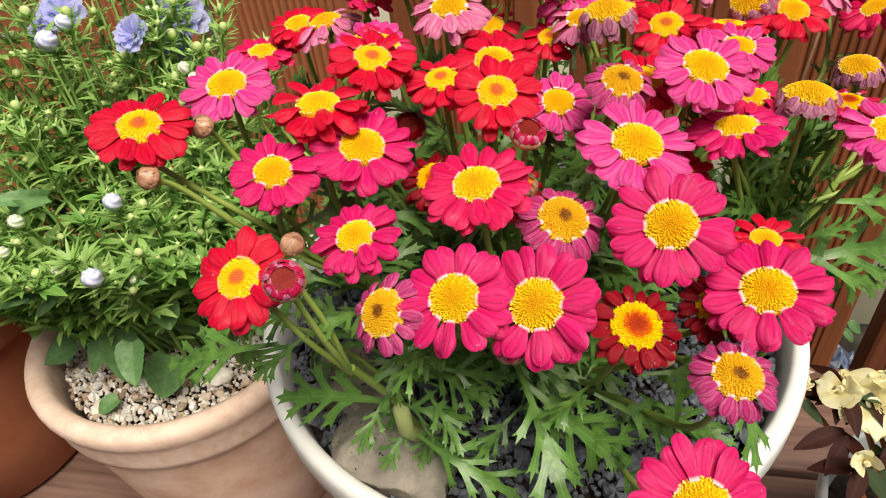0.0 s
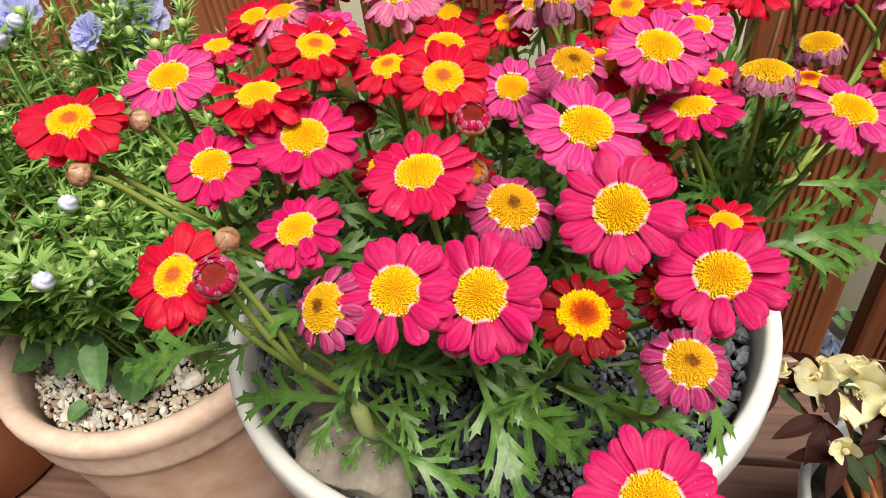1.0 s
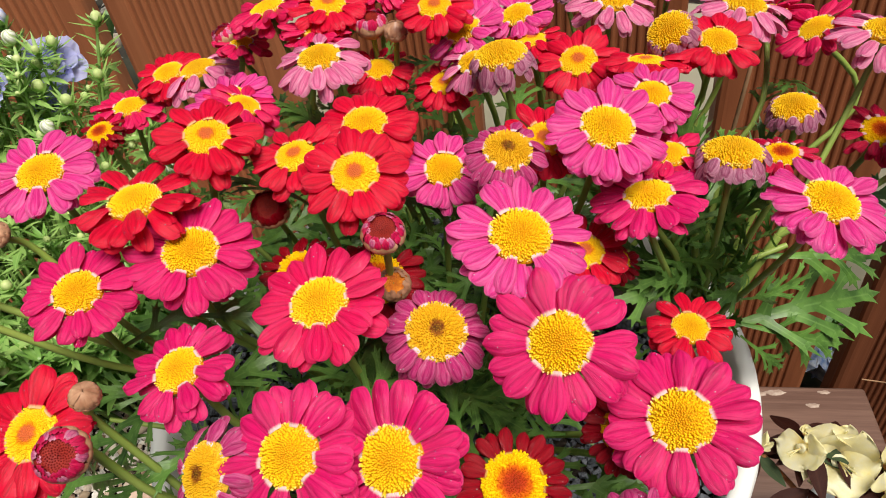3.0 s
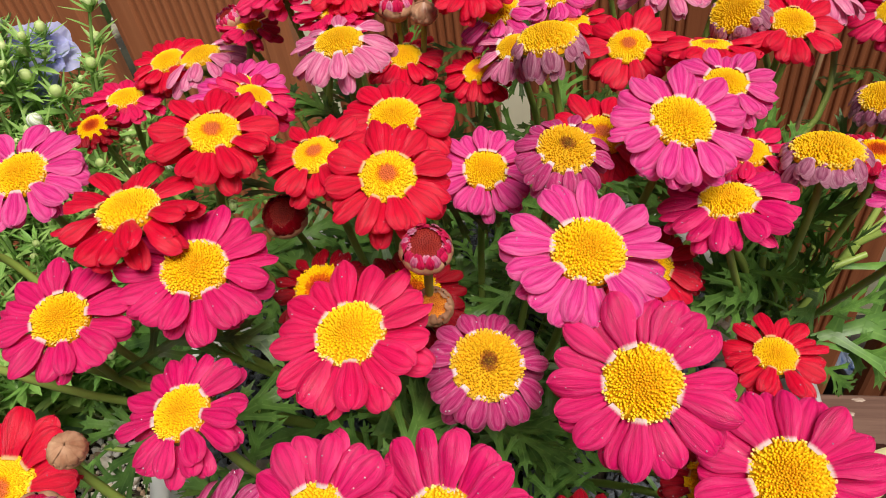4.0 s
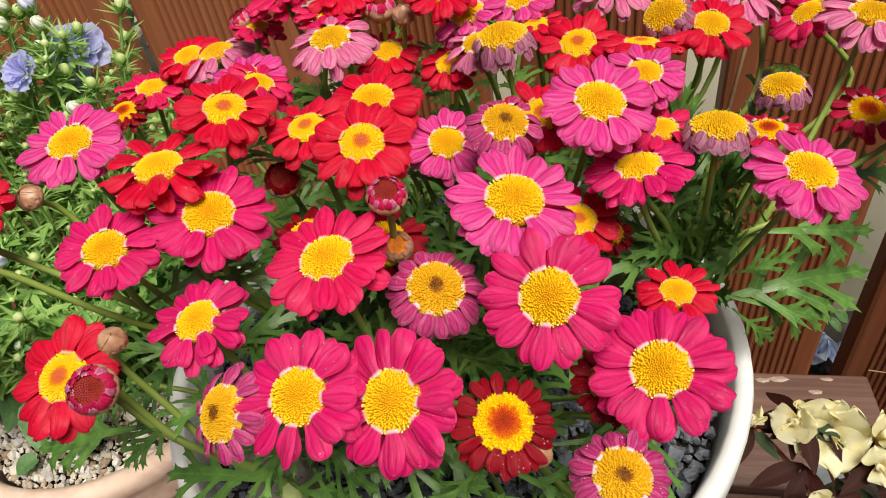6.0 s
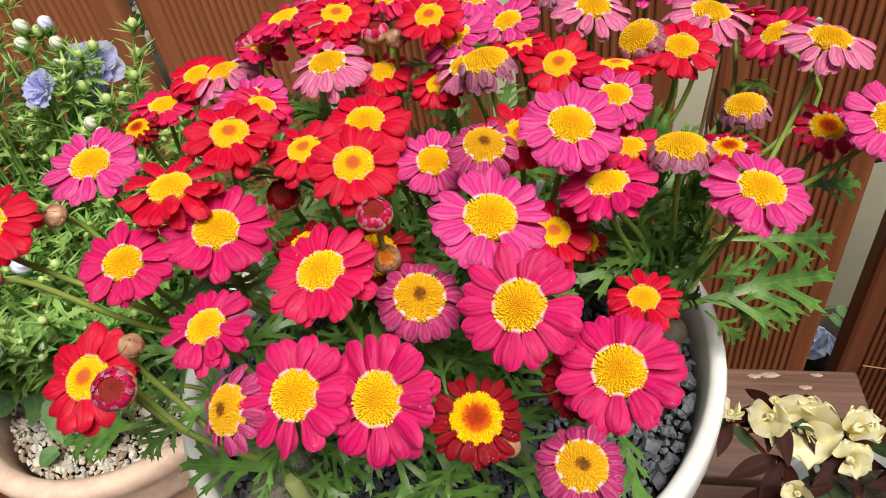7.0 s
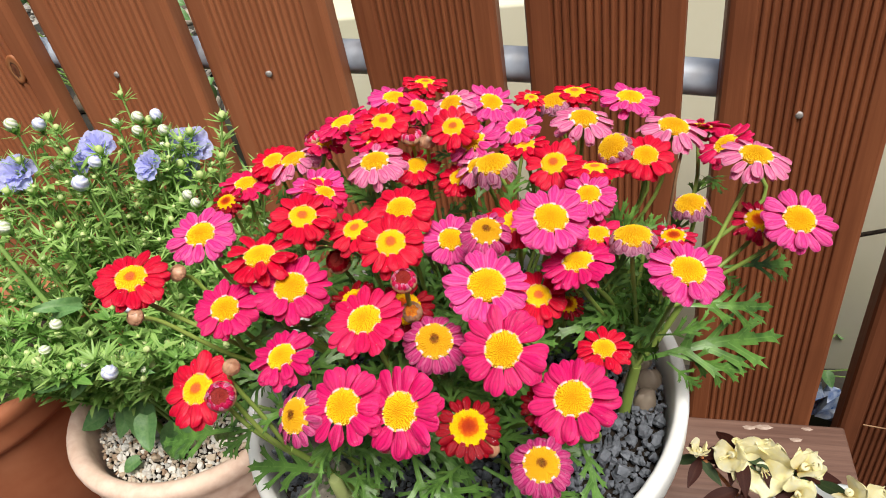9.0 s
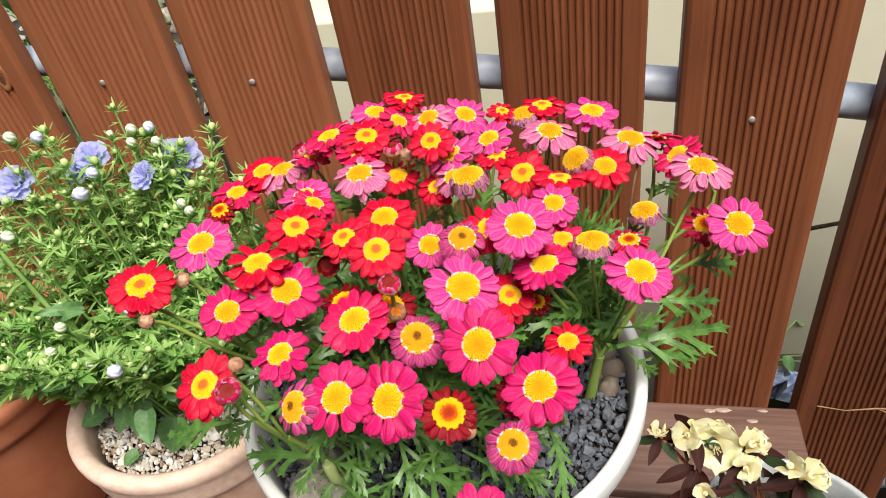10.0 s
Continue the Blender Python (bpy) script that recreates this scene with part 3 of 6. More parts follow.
# ---- bench ----
bench = tagged(new("bench"), "weathered reddish-brown wooden plank bench under the pots", "bench")
bench.matrix_basis = fence_pose(0, 0, 0)
BENCH_PLANKS = ((0.3755, 0.4930), (0.2580, 0.3690), (0.1400, 0.2510), (0.0220, 0.1330), (-0.096, 0.0150))
for n0, n1 in BENCH_PLANKS:
    part("plank", bevel_box(1.30, n1 - n0, 0.030, 0.004), M_BENCH, bench, m=Matrix.Translation((0.316 - 0.65 + rng.uniform(-0.003, 0.003), (n0 + n1) / 2, -0.015)))
for sx in (0.24, -0.90):
    part("crossbar", bevel_box(0.06, 0.56, 0.04, 0.003), M_BENCH, bench, m=Matrix.Translation((sx, 0.20, -0.0505)))
    for ny in (-0.05, 0.45):
        part("leg", bevel_box(0.055, 0.055, 0.385, 0.003), M_BENCH, bench, m=Matrix.Translation((sx, ny, -0.263)))

# ---- pots ----


def white_pot(x, y):
    pot = tagged(new("white_pot"), "white plastic flower pot with a rounded rim on the bench", "flower pot")
    pot.matrix_basis = pose(x, y, 0.0005)
    s = Shape()
    s.lathe([(0.001, 0.0), (0.100, 0.0), (0.104, 0.004), (0.118, 0.09), (0.132, 0.19), (0.1415, 0.246), (0.1425, 0.250), (0.1425, 0.252)], 72)
    part("body", s, M_WHITE_POT, pot)
    s = Shape()
    s.lathe([(0.1425, 0.2500), (0.1490, 0.2520), (0.1505, 0.2560), (0.1508, 0.2700), (0.1495, 0.2745), (0.1470, 0.2755), (0.1435, 0.2750), (0.1418, 0.2725), (0.1395, 0.2600), (0.1330, 0.215), (0.128, 0.19)], 72)
    part("rim", s, M_WHITE_POT, pot)
    return pot


POT = Vector((0.056, 0.2945, 0))
white_pot(POT.x, POT.y)


def clay_pot(x, y, r, h, material, label, name="terracotta_pot", rim=None):
    pot = tagged(new(name), label, "flower pot")
    pot.matrix_basis = pose(x, y, 0.0005)
    k = r / 0.125
    s = Shape()
    s.lathe([(0.001, 0.0), (0.080 * k, 0.0), (0.086 * k, 0.006), (0.096 * k, 0.07), (0.106 * k, h - 0.065), (0.109 * k, h - 0.043)], 64, wob=0.004)
    part("body", s, material, pot)
    s = Shape()
    prof = [(0.106, 0.043), (0.1118, 0.0425), (0.1138, 0.0405), (0.1146, 0.0360), (0.1150, 0.0310), (0.1154, 0.0250), (0.1160, 0.0200), (0.1166, 0.0170), (0.1176, 0.0145), (0.1186, 0.0110), (0.1186, 0.0058), (0.1170, 0.0022), (0.1135, 0.0002), (0.1085, 0.0005), (0.1040, 0.0028), (0.1015, 0.0080), (0.0985, 0.025), (0.095, 0.06)]
    s.lathe([(r_ * k, h - d) for r_, d in prof], 64, wob=0.005)
    part("rim", s, rim or material, pot)
    return pot


CLAY = Vector((-0.187, 0.382, 0))
clay_pot(CLAY.x, CLAY.y, 0.117, 0.206, M_TERRA, "pale weathered terracotta pot with a thick rounded rim", "terracotta_pot", M_TERRA_RIM)
clay_pot(-0.450, 0.448, 0.134, 0.215, M_TERRA_DARK, "dark red-brown terracotta pot with a plain collar", "terracotta_pot")
part_soil = Shape()
part_soil.lathe([(0.001, 0.185), (0.04, 0.188), (0.094, 0.182)], 32)
tagged(part("soil", part_soil, M_SOIL, m=pose(-0.450, 0.448, 0)), "dark potting soil in the dark terracotta pot", "soil", kind="stuff")


def bed(name, centre, r, z, material, label, hump=0.006):
    s = Shape()
    s.lathe([(0.001, z + hump), (r * 0.5, z + hump * 0.8), (r, z)], 40)
    return tagged(part(name, s, material, m=pose(centre.x, centre.y, 0)), label, "soil", kind="stuff")


bed("potting_soil", POT, 0.1370, 0.250, M_SOIL, "dark potting soil under the gravel in the white pot")
bed("potting_soil", CLAY, 0.0895, 0.182, M_SOIL, "brown sandy soil under the grit in the terracotta pot")


def gravel(name, centre, r, z, size, count, material, label, seed, hump=0.006):
    """Loose chips over a bed, packed at random, kept apart."""
    q = random.Random(seed)
    s = Shape()
    cells, cell, made, tries = {}, size * 2.4, 0, 0
    while made < count and tries < count * 12:
        tries += 1
        a, d = q.uniform(0, 6.283), r * math.sqrt(q.random())
        x, y = d * math.cos(a), d * math.sin(a)
        w = size * (0.45 + 0.95 * q.random() ** 1.6) * (1.6 if q.random() < 0.015 else 1.0)
        key = (int(x // cell), int(y // cell))
        near = [o for i in (-1, 0, 1) for j in (-1, 0, 1) for o in cells.get((key[0] + i, key[1] + j), ())]
        if any((x - u) ** 2 + (y - v) ** 2 < (0.64 * (w + b)) ** 2 for u, v, b in near):
            continue
        cells.setdefault(key, []).append((x, y, w))
        made += 1
        turn = Euler((q.uniform(0, 6), q.uniform(0, 6), q.uniform(0, 6))).to_matrix()
        s.blob((x, y, z + hump * (1 - d / r) + w * q.uniform(0.2, 0.9)), (w * q.uniform(0.8, 1.25), w * q.uniform(0.7, 1.0), w * q.uniform(0.6, 0.9)), q, 0, 0.30, 6, 4, turn)
    return tagged(part(name, s, material, m=pose(centre.x, centre.y, 0), smooth=False), label, "gravel", kind="stuff")


gravel("gravel", POT, 0.1355, 0.254, 0.0042, 2600, M_GRAVEL, "dark grey angular lava gravel filling the white pot", 3)
gravel("grit", CLAY, 0.0890, 0.185, 0.0035, 2200, M_PALE_GRAVEL, "pale cream and brown grit filling the terracotta pot", 4)


def stone(x, y, z, size, material, label, seed, name="stone", rz=0.0, seg=20, rings=14, group="", cuts=0):
    """A lump; with cuts, broken off along some flat faces."""
    q = random.Random(seed)
    s = Shape()
    s.blob((0, 0, 0), (1, 1, 1) if cuts else size, q, 0, 0.10, seg, rings)
    if cuts:
        planes = [(Vector((q.gauss(0, 1), q.gauss(0, 1), q.gauss(0, 1))).normalized(), q.uniform(0.58, 0.90)) for _ in range(cuts)]
        out = []
        for p in s.v:
            p = Vector(p)
            for n, d in planes:
                over = p.dot(n) - d
                if over > 0:
                    p = p - n * over * 0.92
            out.append((p.x * size[0], p.y * size[1], p.z * size[2]))
        s.v = out
    k = 0.09 if cuts else 0.22
    s.v = [tuple(Vector(p) * (1 + k * noise.noise(Vector(p) * 38 + Vector((seed, 0, 0))) + 0.08 * noise.noise(Vector(p) * 110) + 0.04 * noise.noise(Vector(p) * 260))) for p in s.v]
    return tagged(part(name, s, material, m=pose(x, y, z, 0, 0, rz)), label, name, group)


stone(-0.024, 0.206, 0.262, (0.040, 0.026, 0.026), M_STONE, "grey-beige pitted stone lying on the gravel", 11, rz=-42, seg=56, rings=40, cuts=14)
stone(-0.047, 0.253, 0.253, (0.030, 0.021, 0.026), M_STONE, "smaller pinkish-grey stone beside the pot rim", 12, rz=-66, seg=44, rings=30, cuts=12)
for i, (x, y, w) in enumerate(((0.178, 0.300, 0.0095), (0.170, 0.318, 0.0100), (0.184, 0.318, 0.0085), (0.172, 0.338, 0.0095), (0.183, 0.282, 0.0085), (0.176, 0.266, 0.0075), (0.172, 0.284, 0.0070), (0.160, 0.334, 0.0090))):
    stone(x, y, 0.246 + w * 1.0, (w * 1.2, w, w * 1.5), M_PEBBLE, "smooth brown and grey pebble against the pot wall", 20 + i, "pebble", i * 40, 12, 8, "pebbles along the pot wall")
stone(0.130, 0.203, 0.254, (0.0042, 0.0034, 0.003), M_PALE_GRAVEL, "small pale beige pebble on the dark gravel", 41, "pebble", 20, 12, 8, "pale pebbles on the gravel")
stone(0.098, 0.186, 0.254, (0.0036, 0.003, 0.0026), M_PALE_GRAVEL, "small pale beige pebble on the dark gravel", 42, "pebble", 70, 12, 8, "pale pebbles on the gravel")

stone(-0.150, 0.325, 0.194, (0.0085, 0.0065, 0.0060), M_PALE_GRAVEL, "larger whitish stone lying in the grit", 43, "stone", 15, 16, 12, "", 6)

# pale scuffs worn into the top plank
for i, (x, y, w) in enumerate(((0.369, 0.397, 0.0075), (0.344, 0.4165, 0.011), (0.385, 0.408, 0.006), (0.330, 0.418, 0.008))):
    sq = random.Random(700 + i)
    sc = Shape()
    ring = []
    for k in range(16):
        a = 2 * math.pi * k / 16
        ring.append(Vector((w * math.cos(a) * sq.uniform(0.7, 1.1), w * 0.42 * math.sin(a) * sq.uniform(0.6, 1.1), 0)))
    sc.grid([[v * 0.02 + Vector((0, 0, 0.0003)) for v in ring], [v * 0.8 + Vector((0, 0, 0.0003)) for v in ring], [v - Vector((0, 0, 0.0006)) for v in ring]], closed=True)
    part("scuff", sc, M_SCUFF, bench, "pale worn scuff", m=bench.matrix_basis.inverted() @ Matrix.Translation((x, y, 0.0002)) @ Matrix.Rotation(WAY, 4, "Z"))

# ---- daisies ----


def petal_rows(length, width, r0, rise, droop, cup, twist, nu=9, nv=12, notch=0.03, sway=0.0, phase=0.0):
    """Rows of points of one ribbed petal that lies along x from the radius r0."""
    rows = []
    for j in range(nv):
        v = j / (nv - 1)
        vv = 1 - (1 - v) ** 1.9
        if vv < 0.60:
            k = vv / 0.60
            w = 0.46 + 0.54 * (k * k * (3 - 2 * k))
        else:
            k = (vv - 0.60) / 0.40
            w = math.sqrt(max(1 - k ** 2.3, 0.0)) * 0.97 + 0.03
        row = []
        for i in range(nu):
            u = 2 * i / (nu - 1) - 1
            x = r0 + length * vv + (notch * length * math.cos(u * 8.5 + phase) if j == nv - 1 else 0)
            y = u * w * width + sway * length * vv * vv
            roll_under = 0.55 * u * u + 0.45 * u ** 4
            ribs = 0.075 * width * math.cos(u * 9.0) * (1 - 0.35 * vv) * min(1.0, 4 * vv + 0.2)
            z = length * (rise * vv - droop * vv * vv) - cup * width * roll_under * (0.5 + 0.6 * vv) * min(1.0, w + 0.15) + ribs + 0.035 * length * math.sin(5 * vv + phase) * u - 0.04 * length * max(0.0, vv - 0.82) / 0.18
            a = twist * vv
            row.append(Vector((x, y * math.cos(a) - z * math.sin(a) * 0.3, z + y * math.sin(a))))
        rows.append(row)
    return rows


def disc_shape(kind, seed):
    """Florets set in a spiral on a low dome of radius 1."""
    q = random.Random(seed)
    s = Shape()
    dome, count = {"old": (0.38, 560), "open": (0.38, 600), "red": (0.24, 580), "dark": (0.22, 600)}.get(kind, (0.28, 600))
    s.lathe([(1.0, -0.12), (0.98, 0.0), (0.8, dome * 0.36), (0.5, dome * 0.75), (0.2, dome * 0.96), (0.001, dome)], 28, mat=0 if kind in ("old", "dark", "red") else 1)
    for i in range(count):
        rr = math.sqrt((i + 0.5) / count)
        a = i * 2.399963 + q.uniform(-0.08, 0.08)
        tall = 0.070 if rr > 0.50 else (0.045 if kind in ("red", "dark") else 0.075)
        if kind == "old" and rr < 0.18 + q.uniform(0, 0.10):
            tall = 0.01
        tall *= q.uniform(0.7, 1.3)
        w = 0.0345 * q.uniform(0.75, 1.2) * (1.10 if rr > 0.5 else 0.92)
        n = Vector((math.cos(a) * rr * dome * 1.9, math.sin(a) * rr * dome * 1.9, 1)).normalized()
        p = Vector((math.cos(a) * rr * 0.99, math.sin(a) * rr * 0.99, dome * (1 - rr * rr)))
        x = n.orthogonal().normalized()
        y = n.cross(x)
        base = [p - n * 0.02 + (x * math.cos(b) + y * math.sin(b)) * w * 0.7 for b in [2 * math.pi * k / 5 for k in range(5)]]
        head = [p + n * tall + (x * math.cos(b) + y * math.sin(b)) * w for b in [2 * math.pi * k / 5 for k in range(5)]]
        s.grid([base, head, [p + n * tall * 1.35] * 5], closed=True)
    mat = {"old": M_DISC_OLD, "open": M_DISC_OPEN, "red": M_DISC_RED, "dark": M_DISC_DARK}.get(kind, M_DISC)
    return s.mesh("disc", [mat, M_DISC_BED])


DISCS = {(k, i): disc_shape(k, 31 * i + len(k)) for k in ("yellow", "old", "open", "red", "dark") for i in range(2)}

# kind: petal material, disc, disc share of the radius, petals, width share, rise, droop, cup
KINDS = {
    "pink": (M_PINK, "yellow", 0.44, 18, 0.172, 0.13, 0.14, 0.48),
    "crimson": (M_CRIMSON, "yellow", 0.43, 18, 0.174, 0.13, 0.14, 0.46),
    "rose": (M_ROSE, "yellow", 0.42, 17, 0.178, 0.14, 0.14, 0.46),
    "red": (M_RED, "red", 0.43, 16, 0.188, 0.18, 0.20, 0.46),
    "dark": (M_DARK, "dark", 0.56, 22, 0.128, 0.12, 0.24, 0.60),
    "ringed": (M_RINGED, "dark", 0.52, 20, 0.140, 0.12, 0.20, 0.60),
    "mauve": (M_MAUVE, "old", 0.58, 20, 0.152, 0.04, 0.48, 0.52),
    "pale": (M_PALE, "open", 0.44, 15, 0.165, 0.04, 0.30, 0.50),
    "spent": (M_SPENT, "open", 0.68, 21, 0.190, 0.20, 1.15, 0.8),
}
PLANT = tagged(new("marguerite_daisy"), "bushy marguerite daisy with crimson and pink blooms", "flowering plant")
PLANT.matrix_basis = pose(POT.x, POT.y, 0.23)
ROOT = PLANT.matrix_basis.inverted()
heads = 0
SHOOTS = []


def lean_of(x, y):
    """How a bloom there faces: outwards, and towards the light in front."""
    tx = (x - 0.075) * 3.0
    ty = -(0.30 + max(0.0, 0.36 - y) * 2.4)
    return tx, ty


def stem(points, r0, r1, parent=None, name="stem", material=None, inverse=None):
    """A smooth tapered stem through the points."""
    pts = [Vector(p) for p in points]
    out = []
    for i in range(len(pts) - 1):
        p0, p1, p2, p3 = pts[max(i - 1, 0)], pts[i], pts[i + 1], pts[min(i + 2, len(pts) - 1)]
        for k in range(5):
            t = k / 5
            out.append(0.5 * (2 * p1 + (p2 - p0) * t + (2 * p0 - 5 * p1 + 4 * p2 - p3) * t * t + (3 * p1 - p0 - 3 * p2 + p3) * t ** 3))
    out.append(pts[-1])
    s = Shape()
    m = len(out) - 1
    s.tube(out, [r0 + (r1 - r0) * i / m for i in range(m + 1)], 7)
    part(name, s, material or M_STEM, parent, m=inverse)
    return out


def crown(x, y):
    """The point at the plant's foot from which the stem to (x, y) rises."""
    d = Vector((x - POT.x, y - POT.y, 0))
    return Vector((POT.x, POT.y, 0.228)) + d * 0.30


def rise(tip, normal, r=0.0014, foot=None):
    tip, normal = Vector(tip), Vector(normal)
    if foot:
        pts = stem([foot, foot.lerp(tip, 0.5) + Vector((0, 0, -0.004)), tip - normal * 0.012, tip], 0.0013, r * 0.80, PLANT, inverse=ROOT)
        return pts
    f = crown(tip.x, tip.y)
    neck = tip - normal * 0.045
    knee = f.lerp(neck, 0.55) + Vector((0, 0, 0.012))
    pts = stem([f, f.lerp(knee, 0.5) + Vector((0, 0, 0.008)), knee, neck, tip], 0.0016, r * 0.9, PLANT, inverse=ROOT)
    SHOOTS.append(pts)
    return pts


def daisy(x, y, z, r, kind, tx=None, ty=None, spin=None, foot=None):
    """One bloom: a disc of florets with its ring of petals, and the stem under it."""
    global heads
    heads += 1
    q = random.Random(heads * 17 + 5)
    mat, disc, share, count, wide, up, droop, cup = KINDS[kind]
    dx, dy = lean_of(x, y)
    n = Vector((dx if tx is None else tx, dy if ty is None else ty, 1)).normalized()
    m = Matrix.Translation((x, y, z)) @ basis_on(n, q.uniform(0, 6) if spin is None else spin)
    if disc == "red" and heads % 3 == 2:
        disc = "yellow"
    rd = r * share
    head = part("flower_head", DISCS[(disc, heads % 2)], None, PLANT, m=ROOT @ m @ Matrix.Translation((0, 0, -rd * 0.28)) @ Matrix.Diagonal((rd, rd, rd, 1)))
    unscale = Matrix.Diagonal((1 / rd, 1 / rd, 1 / rd, 1))
    dew = Shape()
    count += q.randint(-1, 1)
    for layer in (0, 1):
        many = count if layer == 0 else 0 if kind == "spent" else max(4, count * 3 // 5)
        for i in range(many):
            a = 2 * math.pi * (i + (0.5 if layer else 0)) / many + q.uniform(-0.11, 0.11)
            ln = (r - rd * 0.86 if kind != "spent" else r * 0.27) * (q.uniform(0.75, 1.2) if kind == "spent" else q.uniform(0.86, 1.08)) * (0.96 if layer else 1)
            w = r * wide * q.uniform(0.85, 1.15)
            rows = petal_rows(ln, w, rd * 0.86, up * q.uniform(0.3, 1.8) * (0.3 if layer else 1), droop * q.uniform(0.5, 1.6), cup * q.uniform(0.55, 1.5), q.uniform(-0.32, 0.32), notch=q.uniform(0.0, 0.03), sway=q.uniform(-0.09, 0.09), phase=q.uniform(0, 6))
            t = Matrix.Rotation(a, 4, "Z") @ Matrix.Translation((0, 0, -layer * 0.0022 + (i % 2) * 0.0018 - 0.0006 + q.uniform(-0.0005, 0.0005))) @ Matrix.Rotation(q.uniform(-0.27, 0.27), 4, "X")
            rows = [[t @ p for p in row] for row in rows]
            if y < 0.26 and q.random() < 0.8:
                for _ in range(q.randint(0, 5)):
                    dp = rows[q.randint(2, 8)][q.randint(1, 7)]
                    dr = 0.00005 + 0.00019 * q.random() ** 2
                    dew.blob(dp + Vector((0, 0, dr * 0.5)), (dr, dr, dr * 0.8), q, 0, 0.0, 7, 5)
            one = Shape()
            one.grid(rows)
            part("petal", one, mat, head, m=unscale)
    if dew.f:
        part("dew", dew, M_DEW, head, "clear water droplets", m=unscale)
    cupola = Shape()
    cupola.lathe([(rd * 0.95, -0.0005), (rd * 1.02, -0.0022), (rd * 0.8, -0.0050), (rd * 0.35, -0.0075), (0.0012, -0.0090)], 16)
    part("receptacle", cupola, M_BUD_GREEN, head, m=unscale)
    rise(Vector((x, y, z)) - n * 0.0085, n, foot=foot)
    return head


FORK = Vector((-0.027, 0.190, 0.346))
SIDE = Vector((0.170, 0.262, 0.304))
SIDE_HIGH = Vector((0.200, 0.266, 0.352))
FORK_BACK = Vector((-0.028, 0.240, 0.350))
# front blooms
daisy(0.086, 0.214, 0.424, 0.0207, "pink", 0.10, -0.30)
daisy(0.089, 0.183, 0.411, 0.0203, "crimson", -0.28, -0.61)
daisy(0.116, 0.165, 0.395, 0.0200, "crimson", -0.26, -0.25)
daisy(0.058, 0.200, 0.405, 0.0155, "mauve", 0.16, -0.42)
daisy(0.028, 0.201, 0.424, 0.0197, "rose", -0.10, -0.14)
daisy(0.041, 0.244, 0.433, 0.0178, "red", 0.05, -0.42)
daisy(-0.010, 0.229, 0.426, 0.0194, "crimson", 0.16, -0.32)
daisy(-0.042, 0.220, 0.425, 0.0164, "crimson", 0.11, -0.33)
daisy(-0.015, 0.198, 0.410, 0.0165, "crimson", -0.17, -0.16)
daisy(0.016, 0.167, 0.405, 0.0192, "crimson", -0.28, -0.52)
daisy(0.041, 0.162, 0.403, 0.0203, "crimson", -0.44, -0.59)
daisy(0.071, 0.153, 0.399, 0.0144, "dark", 0.12, -0.35)
daisy(-0.055, 0.187, 0.406, 0.0181, "red", -0.17, -0.42, foot=FORK)
daisy(0.099, 0.140, 0.386, 0.0134, "mauve", 0.04, -0.31)
daisy(0.078, 0.105, 0.375, 0.0200, "crimson", 0.0, -0.55)
daisy(0.181, 0.218, 0.413, 0.0195, "pink", 0.17, -0.18, foot=SIDE)
daisy(0.122, 0.251, 0.430, 0.0202, "pink", 0.12, -0.32)
# left
daisy(-0.085, 0.230, 0.444, 0.0181, "red", 0.17, -0.23, foot=FORK_BACK)
daisy(-0.065, 0.273, 0.435, 0.0187, "pink", -0.01, -0.28)
daisy(-0.025, 0.243, 0.438, 0.0187, "red", 0.02, -0.01)
daisy(-0.004, 0.264, 0.443, 0.0174, "red", 0.20, -0.21)
daisy(0.021, 0.262, 0.432, 0.0156, "red", -0.08, -0.16)
daisy(0.044, 0.281, 0.428, 0.0192, "red", 0.0, -0.25)
daisy(0.069, 0.268, 0.412, 0.0160, "pink", 0.05, -0.40)
daisy(-0.008, 0.170, 0.399, 0.0142, "mauve", -0.62, -0.52)
# middle and right
daisy(0.089, 0.247, 0.430, 0.0135, "mauve", 0.10, -0.37)
daisy(0.199, 0.275, 0.409, 0.0119, "spent", -0.13, -0.06, foot=SIDE)
daisy(0.237, 0.288, 0.426, 0.0195, "pale", 0.15, -0.06, foot=SIDE_HIGH)
daisy(0.139, 0.210, 0.375, 0.0142, "red", 0.02, -0.07)
daisy(0.132, 0.239, 0.410, 0.0190, "crimson", -0.13, 0.10, foot=SIDE)
daisy(0.145, 0.275, 0.424, 0.0153, "pink", 0.00, -0.21, foot=SIDE)
daisy(0.146, 0.257, 0.411, 0.0151, "rose", 0.03, -0.02, foot=SIDE)
daisy(0.161, 0.244, 0.418, 0.0139, "spent", 0.03, 0.10, foot=SIDE)
daisy(0.184, 0.253, 0.406, 0.0118, "ringed", -0.02, 0.02, foot=SIDE)
daisy(0.247, 0.251, 0.407, 0.0187, "pink", 0.07, -0.47, foot=SIDE_HIGH)
daisy(0.238, 0.276, 0.390, 0.0139, "ringed", -0.01, -0.32, foot=SIDE_HIGH)
daisy(0.128, 0.252, 0.368, 0.0095, "dark", 0.1, -0.4)
